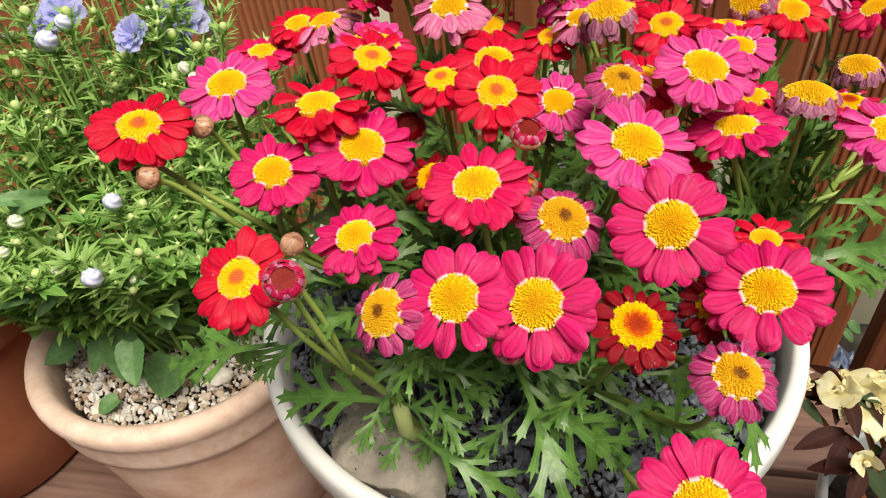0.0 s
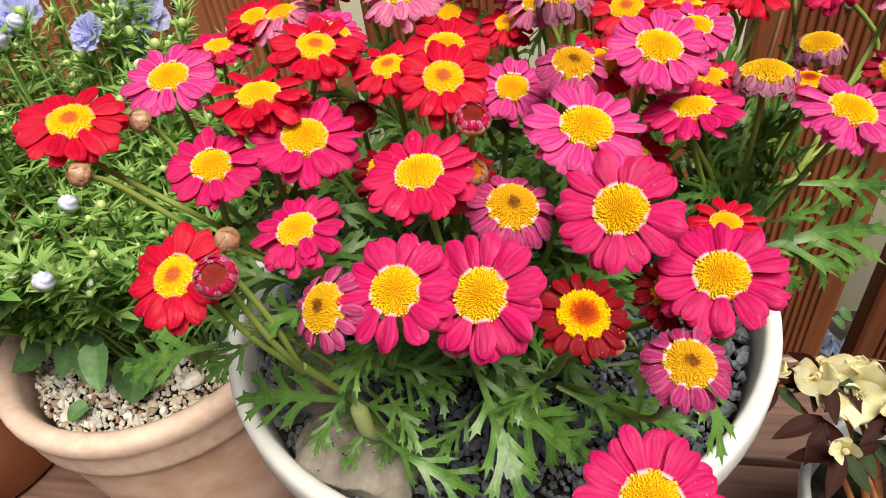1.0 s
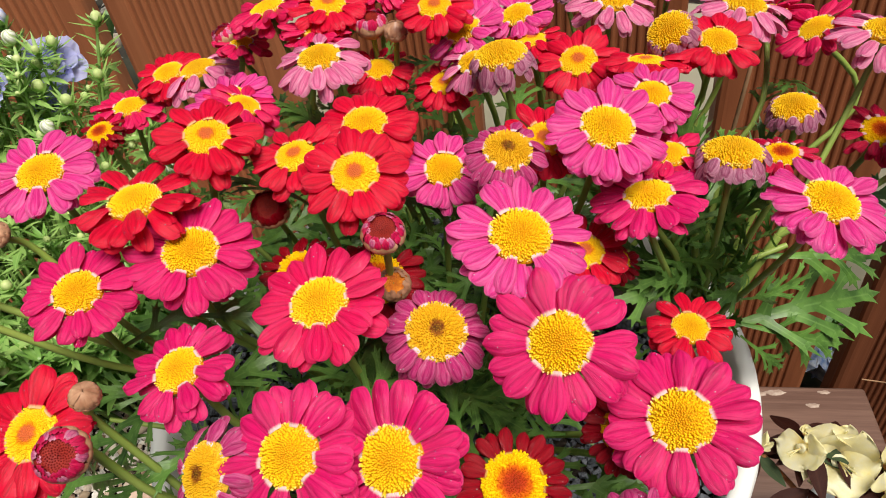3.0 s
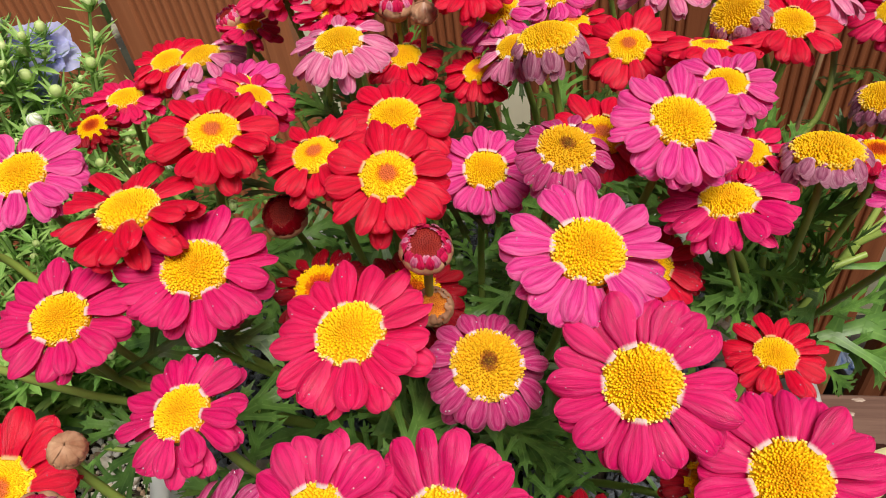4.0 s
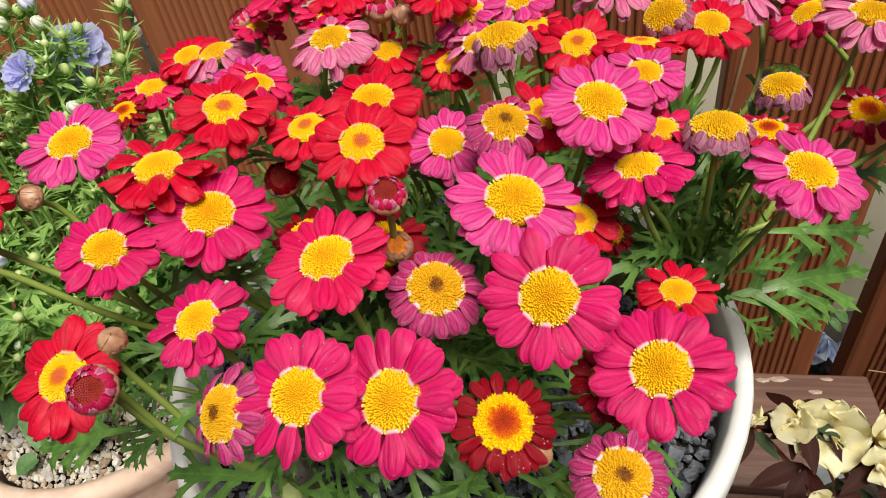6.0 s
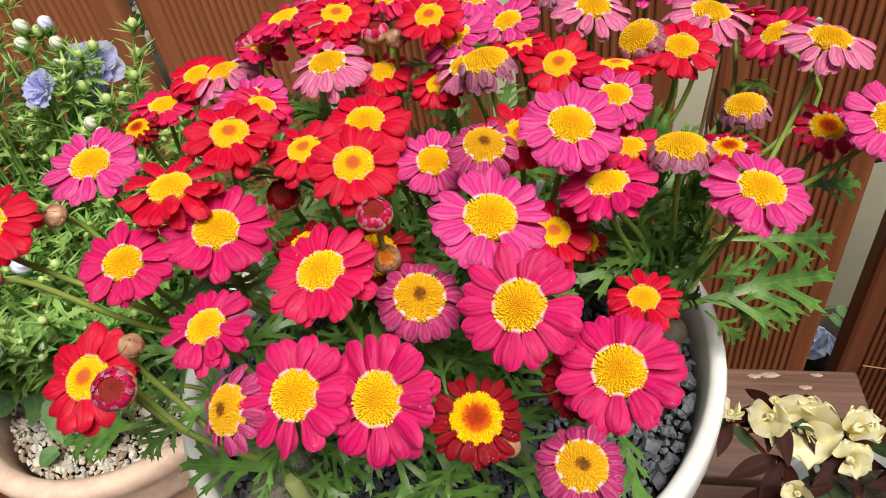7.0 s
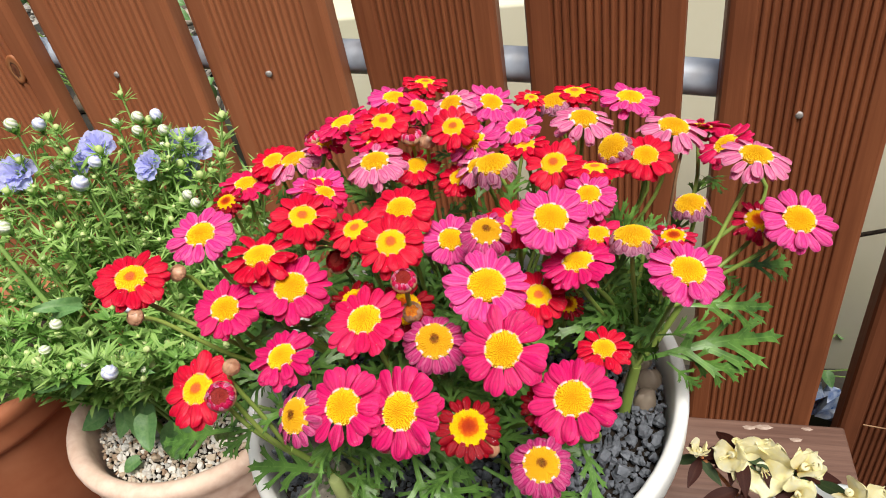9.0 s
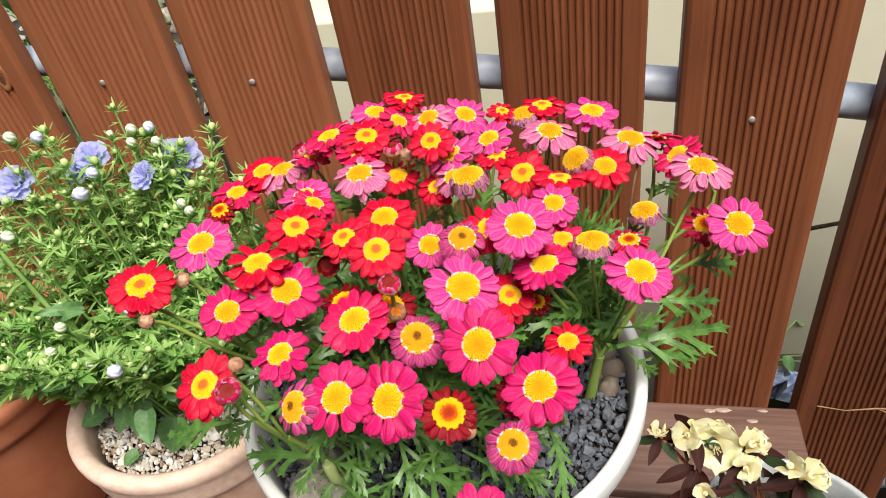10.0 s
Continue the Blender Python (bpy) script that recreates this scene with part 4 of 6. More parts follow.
# back
daisy(0.029, 0.323, 0.436, 0.0192, "pale", -0.02, -0.10)
daisy(0.077, 0.338, 0.442, 0.0158, "red", -0.06, -0.40)
daisy(0.134, 0.332, 0.411, 0.0188, "red", -0.18, -0.33)
daisy(0.184, 0.310, 0.421, 0.0171, "red", 0.02, -0.31)
daisy(0.159, 0.365, 0.421, 0.0204, "pale", 0.11, -0.09)
daisy(0.192, 0.380, 0.423, 0.0200, "pink", 0.14, -0.03)
daisy(0.209, 0.341, 0.420, 0.0210, "pale", 0.19, -0.02)
daisy(0.236, 0.331, 0.408, 0.0172, "rose", -0.62, 0.04)
daisy(0.232, 0.362, 0.404, 0.0185, "rose", 0.35, 0.75)
daisy(0.166, 0.318, 0.425, 0.0128, "spent", -0.57, -0.32)
daisy(0.155, 0.310, 0.418, 0.0172, "red", 0.08, 0.22)
daisy(0.120, 0.359, 0.411, 0.0158, "red", -0.03, 0.12)
daisy(0.116, 0.374, 0.417, 0.0172, "pink", -0.27, -0.18)
daisy(0.104, 0.418, 0.415, 0.0190, "pink", 0.34, -0.29)
daisy(0.131, 0.408, 0.418, 0.0118, "red", 0.21, -0.09)
daisy(0.145, 0.403, 0.417, 0.0135, "spent", -0.14, -0.01)
daisy(0.161, 0.411, 0.417, 0.0178, "red", 0.07, 0.08)
daisy(0.087, 0.342, 0.428, 0.0180, "pink", -0.39, -0.02)
daisy(0.040, 0.396, 0.440, 0.0191, "pink", 0.21, -0.01)
daisy(0.061, 0.405, 0.443, 0.0156, "red", 0.18, 0.09)
daisy(0.034, 0.359, 0.442, 0.0176, "red", 0.10, -0.20)
daisy(0.006, 0.372, 0.440, 0.0196, "rose", -0.17, 0.05)
daisy(0.056, 0.382, 0.437, 0.0151, "rose", 0.60, -0.22)
daisy(0.076, 0.384, 0.435, 0.0168, "pale", -0.20, -0.26)
daisy(0.050, 0.346, 0.415, 0.0162, "red", 0.07, -0.20)
daisy(0.076, 0.326, 0.414, 0.0142, "red", -0.17, -0.28)
daisy(0.097, 0.305, 0.434, 0.0146, "spent", -0.08, 0.01)
daisy(0.088, 0.318, 0.425, 0.0140, "pale", -0.2, -0.25)
daisy(-0.011, 0.325, 0.423, 0.0178, "pink", -0.05, -0.19)
daisy(0.001, 0.303, 0.431, 0.0141, "rose", 0.54, -0.04)
daisy(-0.053, 0.390, 0.410, 0.0177, "red", -0.09, -0.15)
daisy(-0.037, 0.385, 0.412, 0.0200, "pale", -0.14, 0.07)
daisy(-0.074, 0.382, 0.400, 0.0194, "rose", 0.02, -0.02)
daisy(-0.084, 0.362, 0.399, 0.0119, "dark", -0.07, -0.24)
daisy(0.027, 0.352, 0.434, 0.0160, "rose", 0.22, 0.13)
daisy(-0.010, 0.376, 0.424, 0.0133, "rose", 0.27, -0.03)
# low and shaded ones among the leaves; the dark kind paints in shade
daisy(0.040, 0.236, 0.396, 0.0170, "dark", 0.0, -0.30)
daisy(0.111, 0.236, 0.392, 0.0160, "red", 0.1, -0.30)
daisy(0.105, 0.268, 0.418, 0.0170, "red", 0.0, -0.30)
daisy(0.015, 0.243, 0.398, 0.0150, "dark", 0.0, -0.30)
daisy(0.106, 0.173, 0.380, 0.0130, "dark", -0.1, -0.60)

# ---- daisy buds ----


def daisy_bud(x, y, z, r, kind, tx=None, ty=None, foot=None):
    """A closed or half-open bud: scales round a packed middle."""
    q = random.Random(int(1e5 * (x + 1)) + int(1e4 * y))
    dx, dy = lean_of(x, y)
    n = Vector((dx if tx is None else tx, dy if ty is None else ty, 1)).normalized()
    m = Matrix.Translation((x, y, z)) @ basis_on(n, q.uniform(0, 6))
    core, outer, bract = {"red": (M_BUD_CORE, M_ROSE, M_BUD_BROWN), "dark": (M_BUD_CORE, M_DARK, M_BUD_BROWN), "brown": (M_BUD_BROWN, M_BUD_BROWN, M_BUD_BROWN), "orange": (M_BUD_ORANGE, M_BUD_BROWN, M_BUD_BROWN)}[kind]
    s = Shape()
    s.lathe([(r * 0.15, -r * 0.9), (r * 0.62, -r * 0.75), (r * 0.92, -r * 0.25), (r * 0.90, r * 0.15), (r * 0.66, r * 0.30), (r * 0.3, r * 0.22), (0.0002, r * 0.18)], 20)
    for i in range(170):
        rr = 0.70 * math.sqrt((i + 0.5) / 170)
        c = Vector((r * rr * math.cos(i * 2.4), r * rr * math.sin(i * 2.4), r * (0.20 + 0.14 * rr)))
        s.blob(c, (r * 0.034, r * 0.034, r * 0.06), q, 0, 0.0, 5, 4)
    bud = part("bud", s, core, PLANT, "dry papery brown bud" if kind == "brown" else "half-open bud with packed petals", m=ROOT @ m)
    for ring, (count, low, high, rad, mat) in enumerate(((10, -0.88, -0.05, 1.04, bract), (13, -0.45, 0.26, 1.10, bract), (17, -0.05, 0.50, 1.00, outer), (14, 0.05, 0.46, 0.83, outer))):
        for i in range(count):
            a = 2 * math.pi * (i + 0.5 * ring) / count + q.uniform(-0.12, 0.12)
            hi = high + q.uniform(-0.14, 0.12)
            tuck = q.uniform(0.70, 0.95) if kind == "brown" else q.uniform(0.12, 0.30)
            hi += 0.30 if kind == "brown" and ring > 1 else 0.0
            rows = []
            for j in range(5):
                v = j / 4
                zz = r * (low + (hi - low) * v)
                rr = r * rad * (math.sqrt(max(0.06, 1 - (zz / r) ** 2)) if zz < 0 else 1 - 0.25 * (zz / r) ** 2) * (1 - (tuck * v ** 3 if ring else 0))
                hw = r * 3.0 / count * (0.8, 1.1, 1.2, 0.95, 0.35)[j]
                rows.append([Vector((rr * math.cos(a) * (1 - 0.07 * u * u) - u * hw * math.sin(a), rr * math.sin(a) * (1 - 0.07 * u * u) + u * hw * math.cos(a), zz)) for u in (-1, -0.5, 0, 0.5, 1)])
            one = Shape()
            one.grid(rows)
            part("bract" if ring == 0 else "petal", one, M_PALE if kind == "red" and ring > 1 and i % 3 == 0 else mat, bud)
    rise(Vector((x, y, z)) - n * r, n, 0.0013, foot)


daisy_bud(0.048, 0.215, 0.431, 0.0060, "red", 0.05, -0.35)
daisy_bud(0.047, 0.221, 0.405, 0.0052, "orange", 0.1, -0.6)
daisy_bud(0.006, 0.266, 0.408, 0.0068, "dark", 0.0, -0.6)
daisy_bud(-0.034, 0.169, 0.418, 0.0064, "red", 0.2, -0.75, FORK)
daisy_bud(-0.033, 0.186, 0.418, 0.0039, "brown", 0.4, -0.3, FORK)
daisy_bud(-0.069, 0.242, 0.433, 0.0044, "brown", -0.3, -0.5, FORK_BACK)
daisy_bud(-0.082, 0.213, 0.432, 0.0042, "brown", -0.6, -0.6, FORK_BACK)
daisy_bud(0.079, 0.149, 0.387, 0.0036, "brown", 0.2, -0.7)
daisy_bud(-0.018, 0.380, 0.426, 0.0060, "red", -0.3, -0.1)
daisy_bud(0.050, 0.352, 0.432, 0.0070, "red", 0.0, -0.1)
daisy_bud(0.060, 0.345, 0.430, 0.0050, "brown", 0.1, -0.2)
daisy_bud(0.033, 0.160, 0.387, 0.0060, "red", 0.0, -0.9)

# ---- daisy leaves ----


def lobed_leaf(length, seed, curl=0.25):
    """A deeply cut leaf along x: a flat stalk, long lobes either side, each ending in teeth."""
    q = random.Random(seed)
    s = Shape()

    def bend(p, lift=0.0):
        x, y = p.x, p.y
        return Vector((x, y, 0.10 * math.sin(x * 2.2) - curl * x * x + 0.22 * abs(y) - 1.3 * y * y + lift * max(0.0, abs(y) - 0.04) + 0.018 * math.sin(9 * x + 14 * y + seed))) * length

    def half(x):
        return 0.018 + 0.040 * min(1.0, x / 0.8) ** 1.5

    def lobe(root, way, reach, wide, lift, teeth):
        d = Vector(way).normalized()
        n = Vector((-d.y, d.x))
        rows = []
        for t, k in ((0.0, 1.25), (0.22, 0.85), (0.48, 0.82), (0.70, 1.12)):
            c = root + d * reach * t
            rows.append([c - n * wide * k, c, c + n * wide * k])
        s.grid([[bend(p, lift) for p in row] for row in rows])
        lo, mid, hi = rows[-1]
        cut = d * reach * 0.10
        in_lo, in_hi = (lo + mid) / 2 + cut * 0.7, (mid + hi) / 2 + cut * 0.7
        tips = [lo - n * wide * 0.45 + d * reach * teeth[0], mid + d * reach * 0.33, hi + n * wide * 0.45 + d * reach * teeth[1]]
        for tri in ((lo, mid, in_lo), (mid, hi, in_hi), (mid, in_hi, in_lo), (lo, in_lo, tips[0]), (in_lo, in_hi, tips[1]), (in_hi, hi, tips[2])):
            s.face([bend(p, lift) for p in tri], [(0.3, 0.6), (0.5, 0.6), (0.4, 0.8)])

    marks = [k / 10 * 0.86 for k in range(11)]
    s.grid([[bend(Vector((x, u * half(x)))) for u in (-1, 0, 1)] for x in marks])
    for side in (-1, 1):
        pos = q.uniform(0.30, 0.42)
        while pos < 0.84:
            reach = (0.20 + 0.13 * math.sin(math.pi * min(1.0, pos * 1.05))) * q.uniform(0.75, 1.2)
            angle = q.uniform(0.60, 0.95) - 0.25 * (pos - 0.3)
            lobe(Vector((pos, side * half(pos) * 0.3)), (math.cos(angle), side * math.sin(angle)), reach, q.uniform(0.028, 0.040), q.uniform(-0.5, 0.4), (q.uniform(0.05, 0.18), q.uniform(0.05, 0.18)))
            pos += q.uniform(0.15, 0.22)
    lobe(Vector((0.80, 0)), (1, q.uniform(-0.1, 0.1)), 0.26, 0.046, 0.0, (0.12, 0.12))
    return s.mesh("leaf", [M_LEAF], smooth=True)


LEAVES = [lobed_leaf(1.0, 50 + i, (0.05, 0.25, 0.45, 0.15, 0.6)[i % 5]) for i in range(12)]
leaf_count = 0


def put_leaf(base, way, up, size, roll=0.0):
    """A leaf at base that points along way with its face towards up."""
    global leaf_count
    x = Vector(way).normalized()
    z = (Vector(up) - x * x.dot(Vector(up))).normalized()
    y = z.cross(x)
    m = Matrix((x, y, z)).transposed().to_4x4()
    m.translation = base
    part("leaf", LEAVES[leaf_count % len(LEAVES)], None, PLANT, m=ROOT @ m @ Matrix.Rotation(roll, 4, "X") @ Matrix.Scale(size, 4))
    leaf_count += 1


def leaf_between(base, tip, up, roll=0.0):
    """A leaf whose stalk starts at base and whose end lies at tip."""
    d = Vector(tip) - Vector(base)
    put_leaf(Vector(base), d, up, d.length / 1.06, roll)


lq = random.Random(99)
for k, pts in enumerate(SHOOTS):
    for t in (0.28, 0.42, 0.55, 0.68) if k % 2 else (0.35, 0.60):
        if leaf_count > 215:
            break
        i = int(t * (len(pts) - 1))
        p = pts[i]
        if p.x > 0.13 and p.y < 0.29 or p.x > 0.14 and k % 3 or (p.y < 0.235 and p.z < 0.32) or (p.x < -0.04 and p.z < 0.36 and k % 2):
            continue
        a = k * 2.4 + t * 9
        out = Vector((p.x - POT.x, p.y - POT.y, 0)) * 3 + Vector((math.cos(a), math.sin(a), 0)) * 0.8
        out = out.normalized() * 0.9 + Vector((0, 0, lq.uniform(0.1, 0.7)))
        put_leaf(p, out, Vector((0, -0.35, 1)), lq.uniform(0.034, 0.055) * (1.0 if t < 0.6 else 0.75), lq.uniform(-0.5, 0.5))

# sprawling leaves in front, over the gravel and the rim
leaf_between((-0.060, 0.212, 0.344), (-0.116, 0.224, 0.322), (-0.1, -0.6, 0.9), 0.1)
leaf_between((-0.055, 0.210, 0.344), (-0.091, 0.222, 0.325), (0.0, -0.7, 0.8), -0.1)
leaf_between((-0.035, 0.235, 0.322), (-0.076, 0.258, 0.288), (-0.3, -0.5, 0.9), 0.2)
leaf_between((-0.040, 0.262, 0.332), (-0.082, 0.284, 0.302), (-0.3, -0.5, 0.9), -0.2)
leaf_between((-0.040, 0.242, 0.302), (-0.072, 0.236, 0.270), (-0.3, -0.5, 0.9), 0.1)
leaf_between((-0.010, 0.197, 0.314), (-0.072, 0.221, 0.297), (-0.15, -0.5, 1), 0.1)
leaf_between((-0.006, 0.186, 0.306), (0.031, 0.153, 0.303), (0.0, -0.6, 1), 0.2)
leaf_between((0.037, 0.182, 0.350), (0.047, 0.134, 0.326), (0.1, -0.6, 1), -0.1)
leaf_between((0.036, 0.181, 0.346), (0.074, 0.148, 0.322), (0.1, -0.6, 1), 0.2)
leaf_between((0.002, 0.192, 0.344), (0.035, 0.178, 0.344), (0.0, -0.7, 0.9), 0.2)
leaf_between((0.000, 0.194, 0.326), (0.014, 0.166, 0.318), (0.0, -0.6, 1), -0.2)
leaf_between((0.070, 0.188, 0.318), (0.110, 0.163, 0.306), (0.0, -0.5, 1), 0.2)
leaf_between((0.088, 0.186, 0.330), (0.128, 0.184, 0.324), (0.0, -0.6, 1), -0.2)
put_leaf((0.040, 0.190, 0.312), (-0.60, -0.45, -0.25), (0.0, -0.5, 1), 0.030, 0.2)
put_leaf((-0.020, 0.208, 0.316), (-0.70, 0.45, 0.10), (-0.1, -0.5, 1), 0.025)
put_leaf((-0.012, 0.205, 0.315), (-0.30, -0.45, -0.80), (-0.1, -0.9, 0.4), 0.022)
put_leaf((-0.006, 0.202, 0.322), (0.45, -0.40, 0.50), (0.0, -0.8, 0.6), 0.029, 0.4)
put_leaf((0.00, 0.205, 0.330), (0.50, -0.60, 0.10), (0.0, -0.5, 1), 0.039)
put_leaf((0.02, 0.200, 0.345), (0.60, -0.40, 0.10), (0.0, -0.5, 1), 0.039)
put_leaf((-0.045, 0.215, 0.345), (-0.75, -0.35, -0.35), (-0.1, -0.5, 1), 0.030)
put_leaf((-0.050, 0.222, 0.350), (-0.95, 0.10, -0.10), (-0.1, -0.5, 1), 0.029)
put_leaf((-0.010, 0.205, 0.340), (0.70, -0.25, 0.25), (0.0, -0.5, 1), 0.037, 0.2)
put_leaf((-0.020, 0.215, 0.345), (0.30, 0.20, 0.60), (0.0, -0.8, 0.6), 0.035, -0.2)
put_leaf((-0.015, 0.205, 0.335), (-0.45, 0.10, 0.60), (0.0, -0.9, 0.5), 0.034, 0.3)
put_leaf((0.010, 0.205, 0.350), (-0.50, 0.00, 0.35), (0.0, -0.7, 0.8), 0.035, -0.3)
put_leaf((-0.030, 0.225, 0.360), (-0.60, 0.00, 0.35), (0.0, -0.7, 0.8), 0.034, 0.3)
put_leaf((-0.030, 0.225, 0.362), (0.50, -0.10, 0.35), (0.0, -0.7, 0.8), 0.034, 0.0)
put_leaf((-0.090, 0.262, 0.312), (-0.75, -0.30, -0.40), (-0.1, -0.7, 0.8), 0.035, 0.3)
put_leaf((-0.088, 0.258, 0.306), (-0.20, -0.35, -0.70), (-0.1, -0.9, 0.5), 0.029, -0.3)
stem([(-0.010, 0.235, 0.262), (-0.050, 0.252, 0.300), (-0.092, 0.262, 0.313)], 0.0016, 0.0010, PLANT, inverse=ROOT)
put_leaf((0.060, 0.188, 0.318), (0.30, -0.75, 0.10), (0.0, -0.5, 1), 0.040, 0.4)
put_leaf((0.090, 0.190, 0.312), (0.55, -0.60, -0.15), (0.0, -0.4, 1), 0.038, -0.2)

# leaves packed under the blooms
for n in range(170):
    pts = SHOOTS[n % len(SHOOTS)]
    p = pts[int(lq.uniform(0.50, 0.86) * (len(pts) - 1))]
    if p.x > 0.13 and p.y < 0.29 or p.z < 0.30:
        continue
    a = lq.uniform(0, 6.28)
    put_leaf(p, (math.cos(a), math.sin(a), lq.uniform(-0.1, 0.6)), (0, -0.4, 1), lq.uniform(0.026, 0.040), lq.uniform(-0.6, 0.6))

# the leafy side shoot on the right
stem([(0.158, 0.263, 0.236), (0.162, 0.262, 0.255), (0.165, 0.262, 0.275), (0.169, 0.262, 0.298)], 0.0044, 0.0034, PLANT, inverse=ROOT)
for tip in ((0.169, 0.280, 0.372), (0.157, 0.280, 0.364), (0.181, 0.262, 0.358), (0.202, 0.262, 0.350), (0.140, 0.250, 0.384), (0.164, 0.272, 0.380), (0.175, 0.275, 0.376)):
    p = Vector(tip)
    shoot = stem([(0.168, 0.262, 0.296), Vector((0.166, 0.261, 0.332)).lerp(p, 0.35), p], 0.0018, 0.0012, PLANT, inverse=ROOT)
    for k in range(8):
        a = lq.uniform(0, 6.28)
        put_leaf(shoot[2 + k], (0.7 * math.cos(a), 0.7 * math.sin(a), lq.uniform(0.4, 1.1)), (math.cos(a + 1), -0.8, 0.5), lq.uniform(0.026, 0.040), lq.uniform(-0.5, 0.5))
stem([(0.168, 0.262, 0.298), (0.182, 0.262, 0.320), SIDE_HIGH], 0.0024, 0.0018, PLANT, inverse=ROOT)
leaf_between((0.186, 0.256, 0.313), (0.233, 0.245, 0.298), (-0.1, -0.7, 0.8), 0.2)
leaf_between((0.173, 0.259, 0.306), (0.247, 0.250, 0.333), (-0.1, -0.7, 0.8), -0.2)
leaf_between((0.192, 0.262, 0.346), (0.247, 0.262, 0.334), (-0.1, -0.6, 0.8), 0.1)
leaf_between((0.178, 0.255, 0.330), (0.212, 0.250, 0.339), (-0.1, -0.8, 0.6), 0.4)
leaf_between((0.184, 0.250, 0.312), (0.204, 0.245, 0.291), (-0.1, -0.9, 0.4), 0.0)
leaf_between((0.165, 0.258, 0.340), (0.124, 0.236, 0.366), (0.0, -0.6, 0.9), 0.2)
leaf_between((0.168, 0.258, 0.315), (0.146, 0.245, 0.330), (0.0, -0.8, 0.7), -0.3)
leaf_between((0.170, 0.258, 0.325), (0.186, 0.256, 0.360), (0.3, -0.9, 0.3), 0.5)
leaf_between((0.166, 0.260, 0.320), (0.150, 0.262, 0.356), (-0.3, -0.9, 0.3), 0.2)
leaf_between((0.160, 0.256, 0.252), (0.154, 0.240, 0.236), (0.0, -0.7, 0.8), 0.2)
leaf_between((0.218, 0.267, 0.366), (0.263, 0.270, 0.359), (-0.1, -0.6, 0.8), 0.1)
leaf_between((0.216, 0.266, 0.364), (0.230, 0.262, 0.350), (-0.1, -0.9, 0.5), 0.0)
# a dry brown stalk among the green ones
stem([(0.185, 0.310, 0.262), (0.200, 0.320, 0.345), (0.206, 0.323, 0.392), (0.212, 0.330, 0.412), (0.217, 0.338, 0.414)], 0.0011, 0.0008, PLANT, "dry_stalk", M_TWIG, ROOT)
# the cut stump of an old stem
stump = Shape()
stump.tube([(0.000, 0.212, 0.270), (-0.0080, 0.196, 0.291), (-0.0110, 0.1915, 0.302), (-0.0112, 0.191, 0.318), (-0.0112, 0.191, 0.3185)], [0.0030, 0.0034, 0.0036, 0.0037, 0.0030], 14)
put_leaf((-0.008, 0.198, 0.298), (-0.55, -0.60, -0.30), (-0.1, -0.7, 0.8), 0.024)
put_leaf((-0.005, 0.198, 0.298), (0.50, -0.70, -0.30), (0.1, -0.7, 0.8), 0.030, 0.3)
put_leaf((0.000, 0.205, 0.292), (-0.25, -0.85, -0.10), (0.1, -0.7, 0.8), 0.026, -0.4)
put_leaf((-0.014, 0.196, 0.318), (0.55, -0.35, 0.10), (0.0, -0.7, 0.8), 0.034, 0.2)
put_leaf((-0.016, 0.196, 0.322), (-0.35, -0.55, -0.25), (-0.1, -0.7, 0.8), 0.026, 0.3)
put_leaf((-0.020, 0.196, 0.332), (0.60, 0.05, 0.25), (0.0, -0.8, 0.6), 0.030, -0.2)
part("stump", stump, M_STUMP, PLANT, "pale green cut stump", m=ROOT)
stem([(-0.004, 0.208, 0.272), (-0.0090, 0.1985, 0.300), (-0.0150, 0.1950, 0.322), FORK + Vector((0.0005, 0, 0.003))], 0.0019, 0.0017, PLANT, inverse=ROOT)
for tip in (FORK_BACK,):
    root = crown(tip.x, tip.y)
    stem([root, root.lerp(tip, 0.45) + Vector((0, 0, 0.01)), tip + Vector((0.001, 0, 0.004))], 0.0024, 0.0018, PLANT, inverse=ROOT)

# ---- bellflower in the terracotta pot ----
BELL = tagged(new("bellflower_plant"), "bellflower with pale blue double blooms, green buds and narrow leaves", "flowering plant")
BELL.matrix_basis = pose(CLAY.x, CLAY.y, 0.18)
BROOT = BELL.matrix_basis.inverted()
bq = random.Random(41)


def narrow_leaf(s, base, way, up, length, width, sag=0.2):
    x = Vector(way).normalized()
    z = (Vector(up) - x * x.dot(Vector(up)))
    z = z.normalized() if z.length > 1e-4 else x.orthogonal().normalized()
    y = z.cross(x)
    rows = []
    for j in range(5):
        v = j / 4
        w = width * math.sin(math.pi * (0.12 + 0.86 * v)) * 0.5
        c = Vector(base) + x * length * v - Vector((0, 0, 1)) * sag * length * v * v
        rows.append([c - y * w + z * w * 0.35, c, c + y * w + z * w * 0.35])
    s.grid(rows)


